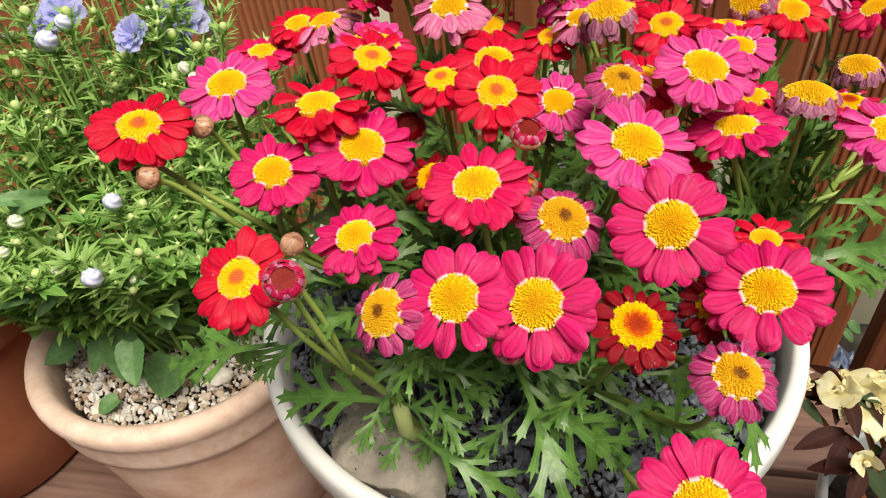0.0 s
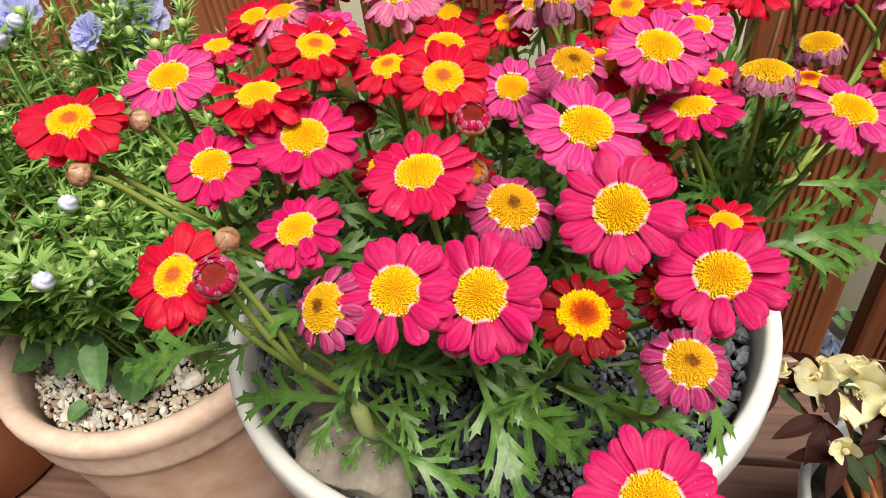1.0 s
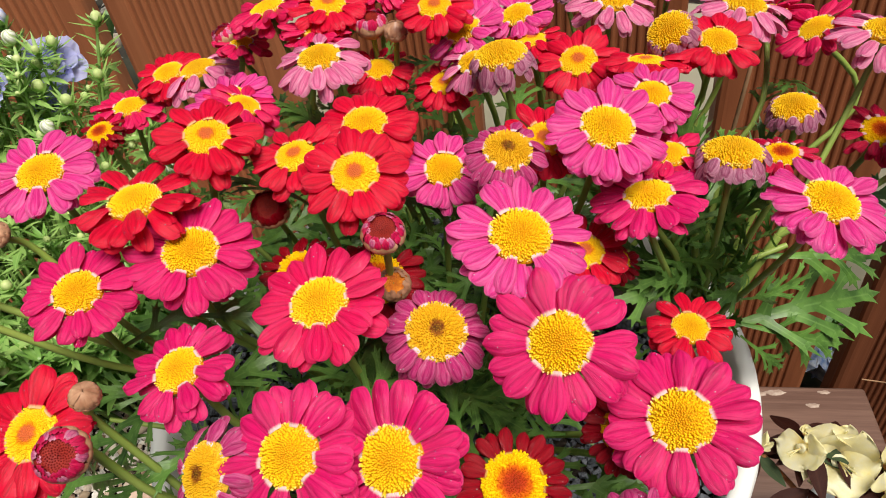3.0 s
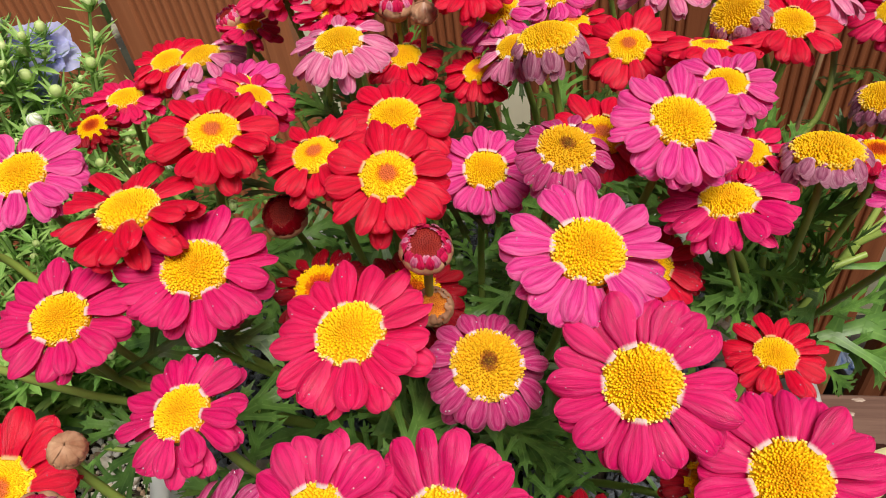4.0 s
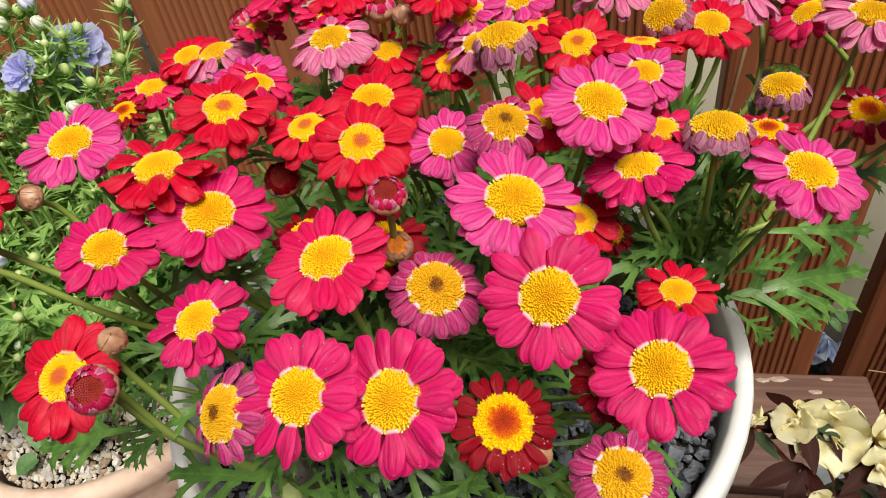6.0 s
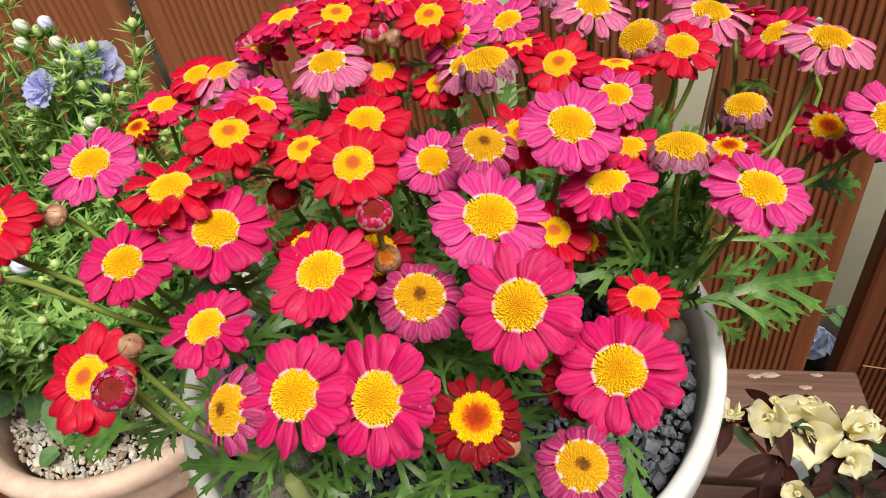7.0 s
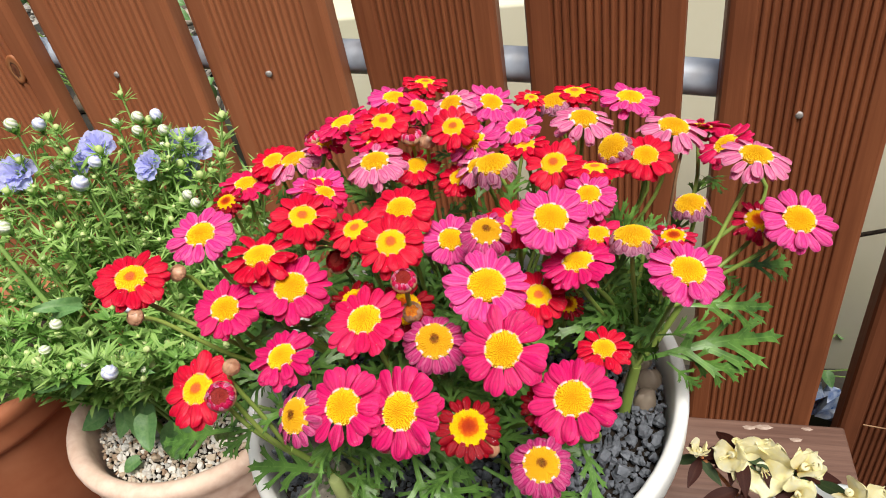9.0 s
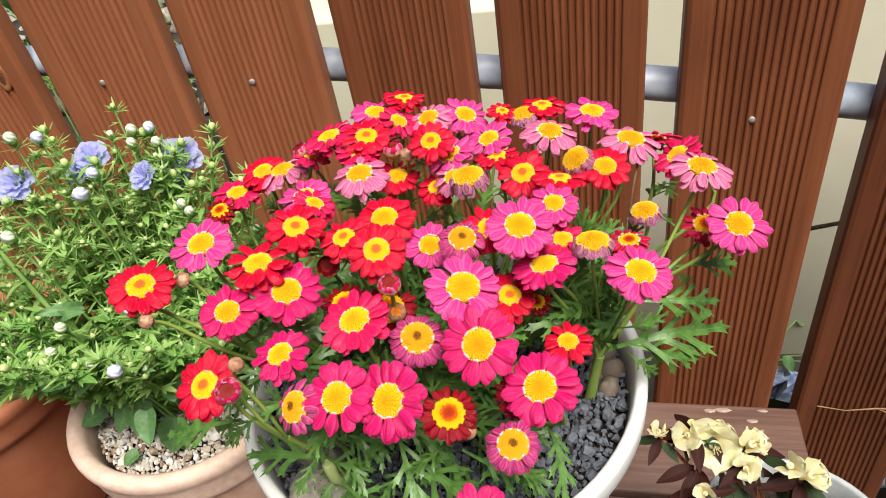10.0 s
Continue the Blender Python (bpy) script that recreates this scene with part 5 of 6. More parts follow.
def bell_bud(p, way, r, pale, blue=False):
    """A round bud held by five narrow sepals."""
    s = Shape()
    rows = []
    seg = 14
    for j in range(9):
        th = math.pi * j / 8
        row = []
        for i in range(seg):
            a = 2 * math.pi * i / seg
            rad = r * math.sin(th) * (1 + (0.07 if blue else 0.06 if pale else 0.02) * math.cos(i * math.pi)) + 0.0001
            row.append(Vector((rad * math.cos(a + 1.1 * math.cos(th)), rad * math.sin(a + 1.1 * math.cos(th)), r * (1.15 - 1.30 * math.cos(th) + 0.16 * math.cos(th) ** 3))))
        rows.append(row)
    s.grid(rows, closed=True)
    for i in range(5):
        a = 2 * math.pi * i / 5 + 0.3
        o = Vector((math.cos(a), math.sin(a), 0))
        spread = bq.uniform(0.8, 2.0)
        if pale:
            spread *= 0.30
        pts = [o * r * 0.25 - Vector((0, 0, r * 0.15)), o * r * 0.98 + Vector((0, 0, r * 0.40)), o * r * (1.10 + 0.8 * spread) + Vector((0, 0, r * (1.45 - 0.4 * spread)))]
        t = Vector((-o.y, o.x, 0))
        s.grid([[q - t * w, q + t * w] for q, w in zip(pts, (r * 0.52, r * 0.46, r * 0.03))], mat=1)
    m = Matrix.Translation(p) @ basis_on(way, bq.uniform(0, 6))
    part("bud", s, [M_BUD_BLUE if blue else M_BUD_PALE if pale else M_BUD, M_BELL_LEAF], BELL, "opening bluish-white bud" if blue else "whitish swollen bud" if pale else "", m=BROOT @ m)


def bell_stem(foot, tip, r=0.0013, leafy=12, leaf=0.020, low=0.30):
    """A wiry stem with narrow leaves up its length; gives its points."""
    foot, tip = Vector(foot), Vector(tip)
    mid = foot.lerp(tip, 0.5) + Vector((bq.uniform(-0.012, 0.012), bq.uniform(-0.012, 0.012), 0.02))
    out = []
    for k in range(9):
        t = k / 8
        out.append(foot * (1 - t) ** 2 + mid * 2 * t * (1 - t) + tip * t * t)
    s = Shape()
    s.tube(out, [r * 1.3 - r * 0.6 * k / 8 for k in range(9)], 5)
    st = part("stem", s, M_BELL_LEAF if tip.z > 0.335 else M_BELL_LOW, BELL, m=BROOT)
    f = Shape()
    for i in range(leafy):
        t = low + (0.98 - low) * (i + bq.random()) / leafy
        p = out[min(int(t * 8), 7)].lerp(out[min(int(t * 8) + 1, 8)], t * 8 - int(t * 8))
        a = i * 2.4 + bq.uniform(-0.4, 0.4)
        way = Vector((math.cos(a), math.sin(a), bq.uniform(0.1, 0.9)))
        ln = leaf * bq.uniform(0.5, 1.25)
        narrow_leaf(f, p, way, (0, 0, 1), ln, ln * bq.uniform(0.13, 0.26) * (1.0 if tip.z > 0.335 else 1.35), bq.uniform(0.0, 0.4))
        if t > 0.5 and bq.random() < 0.55:
            for b in (-0.5, 0.5):
                narrow_leaf(f, p + way * ln * 0.15, way + Vector((math.cos(a + b * 2), math.sin(a + b * 2), 0.2)), (0, 0, 1), ln * 0.6, ln * 0.13, 0.1)
    for i in range(10):
        a = i * 2.4
        way = Vector((math.cos(a), math.sin(a), bq.uniform(0.0, 1.4)))
        narrow_leaf(f, out[-1] - Vector((0, 0, 0.003)), way, (0, 0, 1), bq.uniform(0.007, 0.016), 0.0022, -0.1)
    if tip.z > 0.30:
        for i in range(3 if tip.z > 0.36 else 2):
            k = bq.randint(4, 7)
            a = bq.uniform(0, 6.28)
            up = Vector((math.cos(a), math.sin(a), bq.uniform(0.6, 1.6))).normalized()
            end = out[k] + up * bq.uniform(0.010, 0.024)
            f.tube([out[k], out[k].lerp(end, 0.6) + Vector((0, 0, -0.001)), end], 0.0005, 4)
            size = bq.uniform(0.0012, 0.0024)
            f.blob(end + up * size, (size, size, size * 1.15), bq, 1, 0.03, 8, 6)
            for c in range(7):
                w = c * 0.9 + a
                star = (up * bq.uniform(0.2, 0.9) + Vector((math.cos(w), math.sin(w), 0.1))).normalized()
                narrow_leaf(f, end, star, up, bq.uniform(0.005, 0.010), 0.0013, -0.15)
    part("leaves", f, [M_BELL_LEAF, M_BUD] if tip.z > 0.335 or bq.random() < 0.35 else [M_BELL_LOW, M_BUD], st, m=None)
    return out


def bell_top(x, y):
    """Height of the plant's canopy there."""
    k = max(0.0, min(1.0, (y - 0.26) / 0.20))
    edge = ((x + 0.215) / 0.165) ** 2
    return 0.292 + 0.135 * k - 0.03 * edge


for i in range(240):
    x = CLAY.x - 0.012 + 0.165 * math.sqrt(bq.random()) * math.cos(i * 2.4)
    y = CLAY.y + 0.005 + 0.125 * math.sqrt(bq.random()) * math.sin(i * 2.4)
    if math.hypot(x - POT.x, y - POT.y) < 0.145:
        continue
    z = bell_top(x, y) * bq.uniform(0.72, 1.0)
    if y < 0.37:
        z = max(z, 0.225 + (0.37 - y) * 1.13 + bq.uniform(0, 0.025))
    d = Vector((x - CLAY.x, y - CLAY.y, 0))
    foot = Vector((CLAY.x, CLAY.y + 0.012, 0.186)) + d.normalized() * min(d.length, 0.075) * bq.uniform(0.3, 0.95)
    foot.y = max(foot.y, CLAY.y - 0.020)
    pts = bell_stem(foot, (x, y, z), 0.0012, 19, 0.0185, 0.34 if y < CLAY.y - 0.03 else 0.40)
    way = (pts[-1] - pts[-2]).normalized()
    if i % 3 == 0 or z > 0.37:
        bell_bud(Vector((x, y, z)), way, bq.uniform(0.0019, 0.0031), bq.random() < 0.10)
    if i % 3 == 0:
        p = pts[6] + Vector((bq.uniform(-0.012, 0.012), bq.uniform(-0.012, 0.012), 0.008))
        bell_bud(p, (bq.uniform(-0.5, 0.5), bq.uniform(-0.7, 0.2), 1), bq.uniform(0.0017, 0.0029), False)


def blue_bloom(x, y, z, r, tx, ty, rings=((5, 1.0, 0.56), (5, 0.78, 0.42), (4, 0.50, 0.30)), petal=None, label="pale blue double bell bloom"):
    """A double bell: ruffled petals in three rings on a green cup."""
    n = Vector((tx, ty, 1)).normalized()
    m = Matrix.Translation((x, y, z)) @ basis_on(n, bq.uniform(0, 6))
    cup = Shape()
    cup.lathe([(r * 0.06, -r * 0.75), (r * 0.20, -r * 0.62), (r * 0.24, -r * 0.40)], 12)
    bloom = part("bloom", cup, M_BUD, BELL, label, m=BROOT @ m)
    for ring, (count, reach, flare) in enumerate(rings):
        for i in range(count):
            a = 2 * math.pi * (i + 0.5 * ring) / count + bq.uniform(-0.15, 0.15)
            rows = []
            for j in range(10):
                v = j / 9
                rad = r * reach * (0.16 + 0.84 * v ** (1.5 - flare))
                zz = r * (-0.45 + 0.75 * v - (0.55 * flare) * v * v + 0.10 * ring)
                hw = 0.95 * (0.45 + 0.60 * math.sin(math.pi * (0.08 + 0.72 * v)))
                row = []
                for k in range(11):
                    u = k / 5 - 1
                    b = a + u * hw * (2.4 / count) * 1.55
                    ruff = r * v * (0.07 * math.sin(u * 7 + i * 2 + ring) + 0.05 * math.sin(u * 13 + i + 6 * v))
                    fall = 0.16 * r * u * u * v
                    row.append(Vector(((rad - fall) * math.cos(b), (rad - fall) * math.sin(b), zz + ruff)))
                rows.append(row)
            s = Shape()
            s.grid(rows)
            part("petal", s, petal or M_BLUE, bloom)
    d = Vector((x - CLAY.x, y - CLAY.y, 0))
    bell_stem(Vector((CLAY.x, CLAY.y, 0.186)) + d * 0.4, Vector((x, y, z)) - n * r * 0.7, 0.0014, 10, 0.018)


blue_bloom(-0.143, 0.467, 0.390, 0.0200, 0.35, -0.9)
blue_bloom(-0.152, 0.458, 0.372, 0.0150, 0.1, -0.7)
blue_bloom(-0.163, 0.432, 0.397, 0.0130, -0.4, -0.9)
blue_bloom(-0.215, 0.467, 0.404, 0.0160, 0.2, -0.6)
blue_bloom(-0.228, 0.460, 0.396, 0.0130, -0.3, -0.7)
blue_bloom(-0.270, 0.440, 0.404, 0.0160, 0.3, -0.8)
blue_bloom(-0.290, 0.455, 0.395, 0.0170, -0.2, -0.9)
OPENING = (
    (-0.257, 0.448, 0.435, 0.0074, -0.1, -0.1), (-0.235, 0.445, 0.434, 0.0072, 0.2, -0.3), (-0.168, 0.460, 0.421, 0.0066, 0, -0.1), (-0.155, 0.462, 0.419, 0.0070, 0.1, 0),
    (-0.167, 0.450, 0.415, 0.0060, -0.1, -0.2), (-0.151, 0.455, 0.410, 0.0062, 0.2, -0.2), (-0.184, 0.382, 0.414, 0.0074, 0.0, -0.7), (-0.191, 0.420, 0.409, 0.0070, -0.2, -0.4),
    (-0.155, 0.269, 0.342, 0.0066, 0.1, -0.8), (-0.163, 0.330, 0.342, 0.0066, 0, -0.6), (-0.127, 0.400, 0.382, 0.0056, 0.2, -0.2), (-0.122, 0.396, 0.377, 0.0056, 0.3, -0.3),
    (-0.237, 0.360, 0.400, 0.0072, -0.3, -0.3), (-0.210, 0.318, 0.345, 0.0062, -0.2, -0.6), (-0.213, 0.300, 0.339, 0.0058, -0.3, -0.6), (-0.184, 0.290, 0.332, 0.0052, -0.1, -0.7))
for k, (x, y, z, r, tx, ty) in enumerate(OPENING):
    pts = bell_stem(Vector((CLAY.x, CLAY.y, 0.186)) + Vector((x - CLAY.x, y - CLAY.y, 0)) * 0.4, (x, y, z - 0.002), 0.0012, 14, 0.018)
    furled = k in (6, 8, 9)
    bell_bud(Vector((x, y, z)), (tx, ty, 1), r * (0.72 if furled else 0.62), True, furled or k in (1, 3, 7))


def broad_leaf(length, width, seed):
    """An ovate leaf with a shallow scalloped edge, folded a little at the midrib."""
    s = Shape()
    rows = []
    for j in range(15):
        v = j / 14
        w = width * 0.5 * (math.sin(math.pi * min(1, 0.07 + 0.93 * v) ** 0.80) ** 0.7) * (1 + 0.03 * math.cos(j * math.pi))
        w = max(w, 0.0006)
        row = []
        for k in range(7):
            u = k / 3 - 1
            row.append((length * v - 0.06 * length * u * u * (1 - v), u * w, 0.34 * w * abs(u) + 0.07 * length * math.sin(3 * v + seed) - 0.26 * length * v * v + 0.05 * length * u * math.sin(7 * v + 2 * seed)))
        rows.append(row)
    s.grid(rows)
    return s.mesh("leaf", [M_BROAD])


BROADS = [broad_leaf(1.0, w, i) for i, w in enumerate((0.78, 0.66, 0.72, 0.88, 0.80, 0.30, 0.24))]


def put_broad(base, way, up, size, i):
    x = Vector(way).normalized()
    z = (Vector(up) - x * x.dot(Vector(up))).normalized()
    m = Matrix((x, z.cross(x), z)).transposed().to_4x4()
    m.translation = base
    part("leaf", BROADS[i % 7], None, BELL, "broad grey-green leaf", m=BROOT @ m @ Matrix.Scale(size, 4))


put_broad((-0.204, 0.337, 0.240), (-0.10, -0.62, -0.62), (0.1, -0.8, 0.8), 0.036, 2)
put_broad((-0.174, 0.322, 0.226), (-0.25, -0.65, -0.60), (0.2, -0.7, 0.9), 0.030, 3)
put_broad((-0.250, 0.352, 0.216), (-0.85, -0.40, -0.10), (-0.1, -0.4, 1.0), 0.026, 4)
put_broad((-0.218, 0.342, 0.228), (-0.45, -0.75, -0.30), (0.0, -0.6, 0.9), 0.026, 1)
put_broad((-0.216, 0.313, 0.198), (-0.85, -0.45, -0.12), (0.0, -0.4, 1.0), 0.016, 0)
put_broad((-0.168, 0.352, 0.245), (0.35, -0.60, -0.35), (0.0, -0.7, 0.9), 0.026, 0)
put_broad((-0.205, 0.296, 0.318), (-0.95, -0.15, -0.15), (0, -0.8, 0.8), 0.036, 5)
put_broad((-0.186, 0.294, 0.322), (-0.60, -0.30, -0.35), (0, -0.9, 0.6), 0.030, 6)
put_broad((-0.170, 0.300, 0.318), (0.55, -0.40, 0.15), (0, -0.8, 0.7), 0.030, 5)
put_broad((-0.222, 0.330, 0.346), (0.70, -0.35, 0.35), (-0.2, -0.8, 0.7), 0.034, 6)
put_broad((-0.200, 0.335, 0.350), (-0.55, -0.40, 0.30), (0, -0.8, 0.7), 0.032, 5)
for i in range(16):
    a = i * 2.4
    d = 0.035 + 0.05 * bq.random()
    base = Vector((CLAY.x + d * math.cos(a), CLAY.y + d * math.sin(a), bq.uniform(0.225, 0.31)))
    put_broad(base, (math.cos(a), math.sin(a) - 0.4, bq.uniform(-0.5, 0.3)), (0, -0.5, 1), bq.uniform(0.018, 0.028), i)
# one thick old stalk
bell_stem((-0.205, 0.340, 0.19), (-0.262, 0.372, 0.388), 0.0026, 10, 0.03)

# ---- low shrub with withered yellow blooms ----
YPOT = Vector((0.305, 0.200, 0))
bowl = tagged(new("grey_pot"), "small grey pot with a chalky stained rim", "flower pot")
bowl.matrix_basis = pose(YPOT.x, YPOT.y, 0.0005)
bs = Shape()
bs.lathe([(0.001, 0.0), (0.048, 0.0), (0.052, 0.004), (0.064, 0.07), (0.070, 0.105)], 44)
part("body", bs, M_GREY_POT, bowl)
bs = Shape()
bs.lathe([(0.0702, 0.104), (0.0740, 0.106), (0.0760, 0.116), (0.0752, 0.124), (0.0725, 0.126), (0.0700, 0.123), (0.0680, 0.105), (0.066, 0.09)], 44)
part("rim", bs, M_GREY_POT, bowl)
bed("potting_soil", YPOT, 0.0672, 0.100, M_SOIL, "dark potting soil in the small grey pot")
SHRUB = tagged(new("azalea_shrub"), "low bronze-leaved shrub with withered pale yellow blooms", "flowering plant")
SHRUB.matrix_basis = pose(YPOT.x, YPOT.y, 0.10)
YROOT = SHRUB.matrix_basis.inverted()
yq = random.Random(77)


def oval_leaf(material, seed):
    s = Shape()
    rows = []
    for j in range(8):
        v = j / 7
        w = max(0.36 * math.sin(math.pi * (0.04 + 0.93 * v ** 0.85)) * 0.5, 0.006)
        rows.append([(v, u * w, 0.22 * w * abs(u) - 0.14 * v * v + 0.02 * math.sin(4 * v + seed)) for u in (-1, -0.5, 0, 0.5, 1)])
    s.grid(rows)
    return s.mesh("leaf", [material])


OVALS = [oval_leaf(m, i) for i, m in enumerate((M_AZ_LEAF, M_AZ_LEAF, M_AZ_GREEN))]


def put_oval(base, way, up, size, i):
    x = Vector(way).normalized()
    z = (Vector(up) - x * x.dot(Vector(up))).normalized()
    m = Matrix((x, z.cross(x), z)).transposed().to_4x4()
    m.translation = base
    part("leaf", OVALS[i % 3], None, SHRUB, m=YROOT @ m @ Matrix.Scale(size, 4))


def yellow_bloom(x, y, z, r, tx, ty, tz=1.0, open_=0.8, petals=5):
    """A wilting funnel of five soft petals on a short stalk."""
    r *= 0.72
    n = Vector((tx, ty, tz)).normalized()
    m = Matrix.Translation((x, y, z)) @ basis_on(n, yq.uniform(0, 6))
    s = Shape()
    s.lathe([(r * 0.05, -r * 1.1), (r * 0.12, -r * 0.8), (r * 0.18, -r * 0.3), (r * 0.22, -r * 0.1), (0.0003, -r * 0.2)], 10)
    bloom = part("bloom", s, M_YELLOW, SHRUB, "withered cream-yellow bloom", m=YROOT @ m)
    for i in range(petals):
        a = (2 * math.pi if petals > 4 else 3.9) * i / petals + yq.uniform(-0.2, 0.2)
        o = open_ * yq.uniform(0.6, 1.35)
        ln = yq.uniform(0.85, 1.2)
        twist = yq.uniform(-0.35, 0.35)
        ph = yq.uniform(0, 6)
        rows = []
        for j in range(14):
            v = 1 - (1 - j / 13) ** 1.6
            rad = r * ln * (0.08 + 0.34 * v + 0.75 * o * v ** 1.7)
            zz = r * ln * (-0.60 + 1.20 * v - 0.75 * o * v ** 2.5)
            w = r * 0.80 * math.sin(math.pi * (0.06 + 0.64 * v)) * (1 if v < 0.70 else math.sqrt(max(0.004, 1 - ((v - 0.70) / 0.30) ** 2.4)))
            row = []
            for k in range(13):
                u = k / 6 - 1
                b = a + twist * v
                wave = r * v * (0.09 * math.sin(3 * u + 5 * v + ph) + 0.05 * math.sin(8 * u + 5 * v + ph) + 0.20 * noise.noise(Vector((1.6 * u, 2.2 * v, ph * 3))) + 0.10 * noise.noise(Vector((4 * u, 5 * v, ph * 7))))
                inward = rad - 0.20 * w * u * u + wave
                row.append(Vector((inward * math.cos(b) - u * w * math.sin(b), inward * math.sin(b) + u * w * math.cos(b), zz + 0.5 * wave + 0.10 * w * u * u)))
            rows.append(row)
        s = Shape()
        s.grid(rows)
        part("petal", s, M_YELLOW, bloom)
    st = Shape()
    for i in range(6 if petals > 4 else 2):
        a = i * 1.05
        tip = Vector((0.14 * math.cos(a), 0.14 * math.sin(a), 0.75)) * r
        st.tube([Vector((0, 0, -r * 0.1)), tip * 0.6, tip], [0.0004, 0.0003, 0.0005], 4)
    part("stamen_tuft", st, M_YELLOW, bloom)
    base = Vector((YPOT.x, YPOT.y, 0.10)) + Vector((x - YPOT.x, y - YPOT.y, 0)) * 0.35
    tip = Vector((x, y, z)) - n * r
    stem([base, base.lerp(tip, 0.5) + Vector((0, 0, 0.012)), tip], 0.0022, 0.0012, SHRUB, "twig", M_RUSSET, YROOT)
    return tip


TIPS = [
    yellow_bloom(0.247, 0.236, 0.212, 0.0250, -0.25, -0.85, 0.75, 0.85),
    yellow_bloom(0.251, 0.245, 0.222, 0.0100, 0.0, -0.3, 1.0, 0.22, 2),
    yellow_bloom(0.227, 0.243, 0.220, 0.0165, -0.9, -0.45, 0.5, 0.60, 3),
    yellow_bloom(0.235, 0.252, 0.221, 0.0050, -0.1, -0.2, 1.0, 0.2, 3),
    yellow_bloom(0.211, 0.253, 0.216, 0.0125, -0.2, -0.1, 1.0, 0.20, 4),
    yellow_bloom(0.271, 0.229, 0.220, 0.0175, 0.1, -0.4, 1.0, 0.30, 3),
    yellow_bloom(0.262, 0.216, 0.209, 0.0135, -0.3, -0.7, 0.5, 0.80, 4),
    yellow_bloom(0.286, 0.206, 0.224, 0.0165, -0.4, -0.4, 1.0, 0.28, 2),
    yellow_bloom(0.299, 0.198, 0.222, 0.0175, 0.5, -0.4, 1.0, 0.34, 3),
    yellow_bloom(0.231, 0.207, 0.200, 0.0120, -0.4, -0.6, 0.7, 0.45, 3),
]
for k, tip in enumerate(TIPS):
    for i in range(5):
        a = i * 1.26 + k
        base = tip - Vector((0, 0, 0.004))
        put_oval(base, (math.cos(a), math.sin(a) - 0.15, yq.uniform(-0.55, 0.05)), (0, -0.3, 1), yq.uniform(0.019, 0.030), i + k)
put_oval((0.232, 0.232, 0.196), (-0.85, -0.15, -0.15), (0, -0.3, 1), 0.030, 0)
put_oval((0.234, 0.230, 0.192), (-0.6, -0.6, -0.25), (0, -0.3, 1), 0.027, 1)
put_oval((0.250, 0.226, 0.186), (0.10, -0.85, -0.35), (0, -0.4, 1), 0.027, 2)
put_oval((0.256, 0.222, 0.184), (0.40, -0.75, -0.25), (0, -0.4, 1), 0.027, 2)
put_oval((0.285, 0.215, 0.186), (0.3, -0.75, -0.15), (0, -0.4, 1), 0.027, 2)

# ---- behind the fence ----


def weed(s_, n_, z, size, count, label, seed, spread=0.6):
    """A leafy weed: broad leaves on thin stalks."""
    q = random.Random(seed)
    w = tagged(new("weed"), label, "weed")
    o = on_fence(s_, n_, z)
    w.matrix_basis = Matrix.Translation(o)
    for i in range(count):
        a = q.uniform(0, 6.28)
        h = q.uniform(0.35, 1.0)
        tip = Vector((math.cos(a) * size * spread, math.sin(a) * size * spread * 0.6, size * h))
        st = Shape()
        st.tube([Vector((0, 0, 0)), tip * 0.5 + Vector((0, 0, size * 0.1)), tip], [0.0022, 0.0018, 0.0012], 5)
        part("stalk", st, M_BELL_LEAF, w)
        x = Vector((math.cos(a), math.sin(a) - 0.4, -0.35)).normalized()
        zz = (Vector((0, -0.6, 1)) - x * x.dot(Vector((0, -0.6, 1)))).normalized()
        m = Matrix((x, zz.cross(x), zz)).transposed().to_4x4()
        m.translation = tip
        part("leaf", BROADS[i % 5], None, w, m=m @ Matrix.Scale(q.uniform(0.040, 0.070) * min(1.0, 0.3 + size * 0.9), 4))
    return w


weed(-0.70, 0.80, -0.44, 0.88, 80, "leafy green weed growing behind the fence", 5, 0.16)
weed(-0.49, 0.82, -0.44, 0.74, 62, "leafy green weed growing behind the fence", 8, 0.14)
weed(-0.92, 1.10, 0.10, 0.30, 26, "leafy green weed growing on the raised bed", 6)
weed(-0.66, 1.15, 0.10, 0.14, 14, "small green weed growing on the raised bed", 12)
weed(0.40, 0.93, -0.44, 0.16, 9, "small bright green weed at the wall's foot", 9)
terrace = part("raised_bed", bevel_box(2.3, 1.50, 0.56, 0.03), M_GROUND, m=fence_pose(-1.68, 1.72, -0.17))
tagged(terrace, "raised bed of dark earth beside the low wall", "earth bed", kind="structure")
for i in range(22):
    q = random.Random(300 + i)
    w = q.uniform(0.02, 0.05)
    o = on_fence(q.uniform(-1.6, -0.62), q.uniform(1.05, 2.2), 0)
    stone(o.x, o.y, 0.105 + w * 0.5, (w, w * 0.8, w * 0.7), M_STONE if i % 3 else M_PEBBLE, "rough grey stone on the raised bed", 60 + i, "stone", q.uniform(0, 180), 12, 8, "stones on the raised bed")
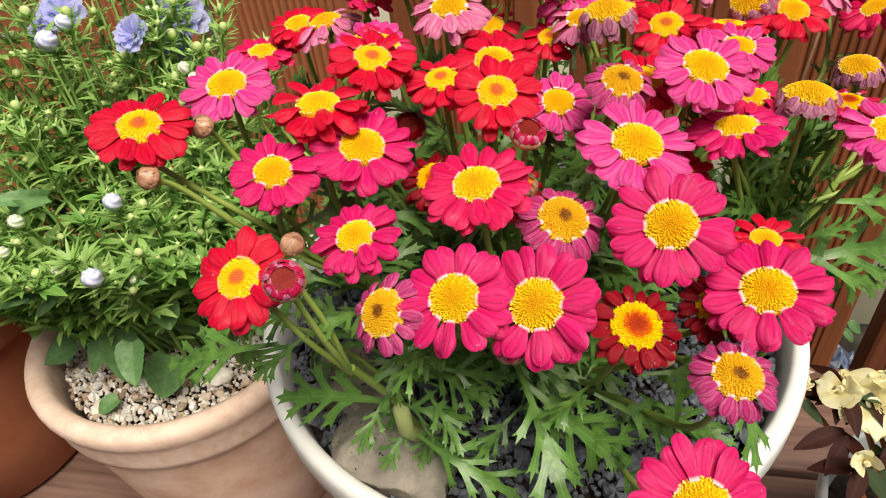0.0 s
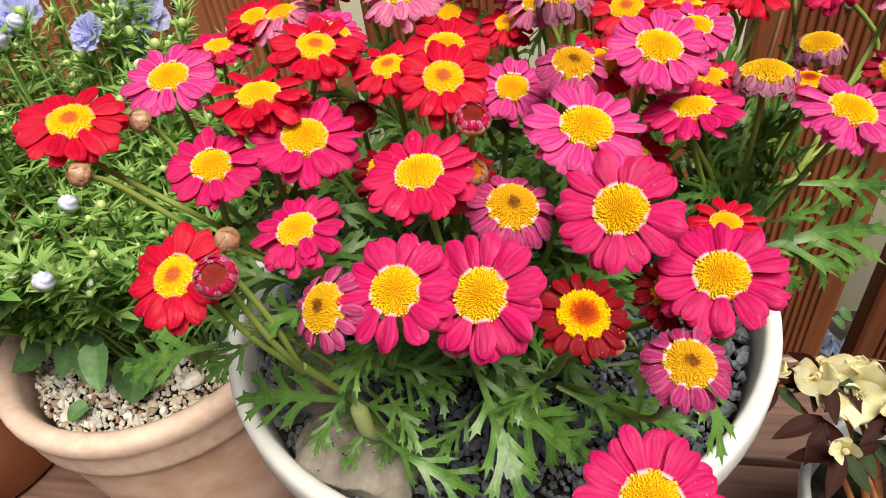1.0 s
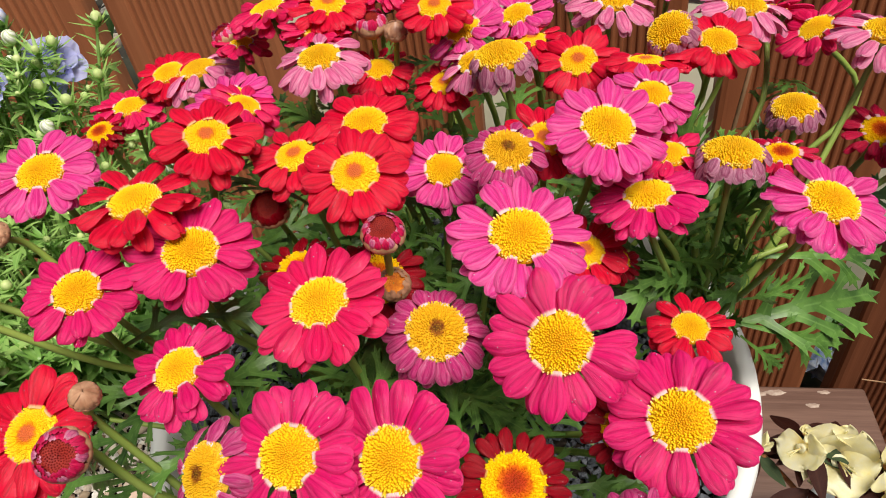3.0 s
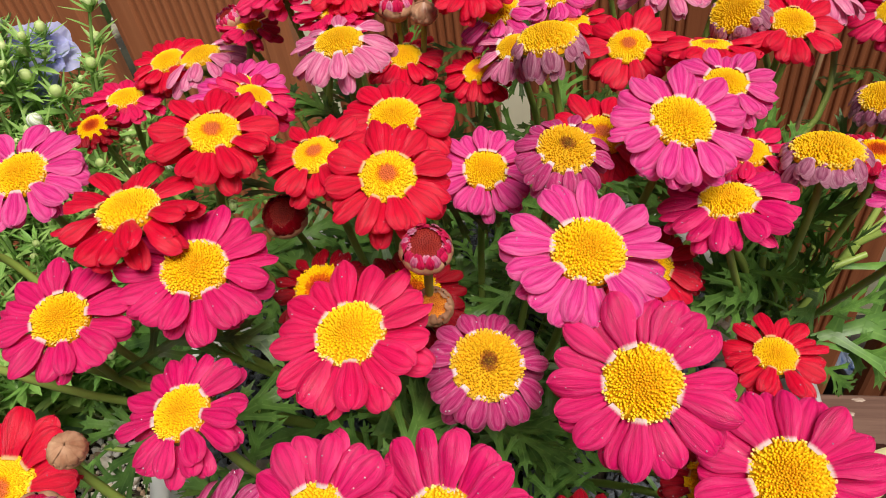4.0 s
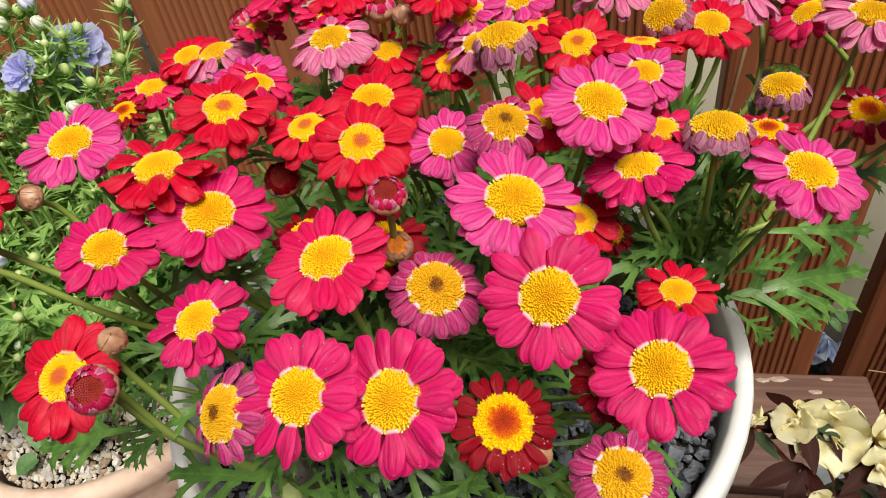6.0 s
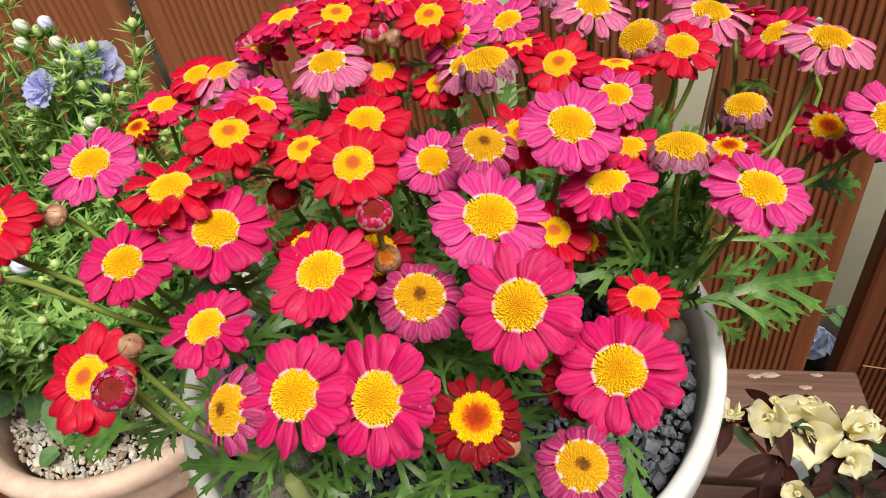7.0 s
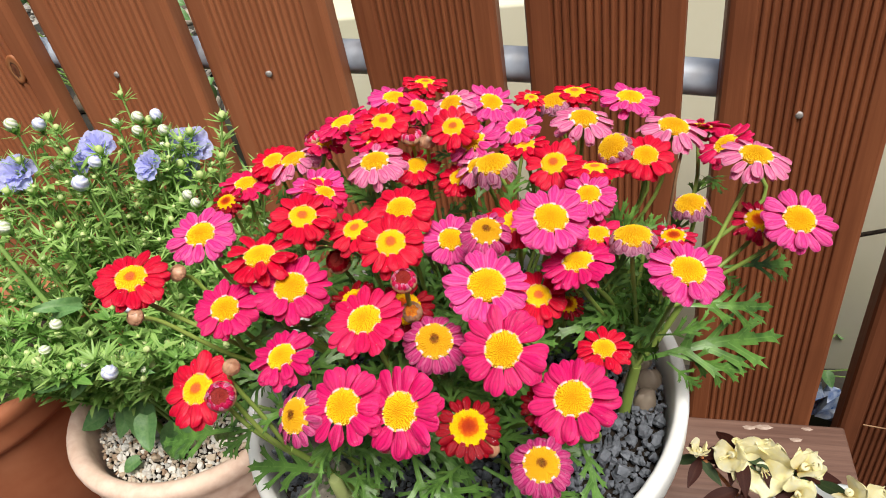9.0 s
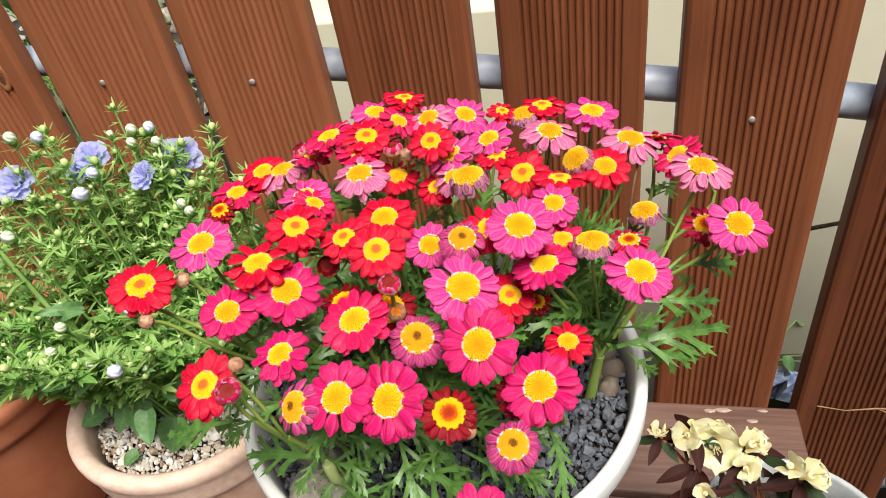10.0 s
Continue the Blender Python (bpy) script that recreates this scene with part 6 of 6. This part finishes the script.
# pale leaf litter and chips on the bank behind the fence
lit = Shape()
lr = random.Random(808)
for i in range(520):
    o = on_fence(lr.uniform(-1.7, -0.56), lr.uniform(1.0, 2.35), 0)
    w = lr.uniform(0.008, 0.026)
    turn = Euler((lr.uniform(-0.6, 0.6), lr.uniform(-0.6, 0.6), lr.uniform(0, 6))).to_matrix()
    lit.blob((o.x, o.y, 0.113 + lr.uniform(0, 0.015)), (w, w * lr.uniform(0.4, 0.9), w * 0.3), lr, 0, 0.3, 6, 4, turn)
tagged(part("leaf_litter", lit, M_SCRAP, smooth=False), "pale dry litter and chips scattered on the earth", "litter", kind="stuff")


def crumpled(s_, n_, z, size, label, seed):
    """A scrunched scrap of plastic film."""
    s = Shape()
    rows = []
    for j in range(15):
        row = []
        for i in range(15):
            u, v = i / 14 - 0.5, j / 14 - 0.5
            p = Vector((u * 9, v * 9, seed))
            row.append((u * size + 0.02 * noise.noise(p), v * size * 0.7 + 0.02 * noise.noise(p + Vector((9, 0, 0))), size * 0.28 * noise.noise(p * 0.8) + size * 0.18))
        rows.append(row)
    s.grid(rows)
    o = on_fence(s_, n_, z)
    return tagged(part("plastic_scrap", s, M_SHEET, m=Matrix.Translation(o) @ Euler((0.5, 0.1, seed)).to_matrix().to_4x4(), smooth=False), label, "plastic scrap")


crumpled(0.455, 0.80, -0.40, 0.15, "crumpled blue and white plastic film on the earth", 2)
crumpled(0.50, 0.72, -0.41, 0.12, "crumpled blue and white plastic film on the earth", 5)

# a dry tendril hanging before the right-hand board, and a dark twig against the wall
tw = Shape()
tw.tube([on_fence(0.388, 0.615, -0.148), on_fence(0.42, 0.608, -0.146), on_fence(0.455, 0.606, -0.136), on_fence(0.49, 0.605, -0.134), on_fence(0.53, 0.607, -0.142), on_fence(0.56, 0.622, -0.150)], [0.0008, 0.001, 0.0012, 0.0011, 0.0009, 0.0007], 6)
dry = tagged(part("dry_tendril", tw, M_TWIG), "thin dry brown tendril caught on the fence board", "twig")
tw2 = Shape()
tw2.tube([on_fence(0.455, 0.606, -0.136), on_fence(0.49, 0.605, -0.155), on_fence(0.505, 0.606, -0.20), on_fence(0.51, 0.610, -0.25)], [0.0011, 0.0009, 0.0008, 0.0006], 6)
part("side_shoot", tw2, M_TWIG, dry)
tk = Shape()
tk.tube([on_fence(0.36, 0.90, -0.10), on_fence(0.42, 0.89, -0.06), on_fence(0.50, 0.88, -0.03), on_fence(0.60, 0.89, -0.01)], [0.003, 0.0035, 0.003, 0.002], 6)
tagged(part("dark_twig", tk, M_SOIL), "dark thin root hanging against the cream wall", "twig")
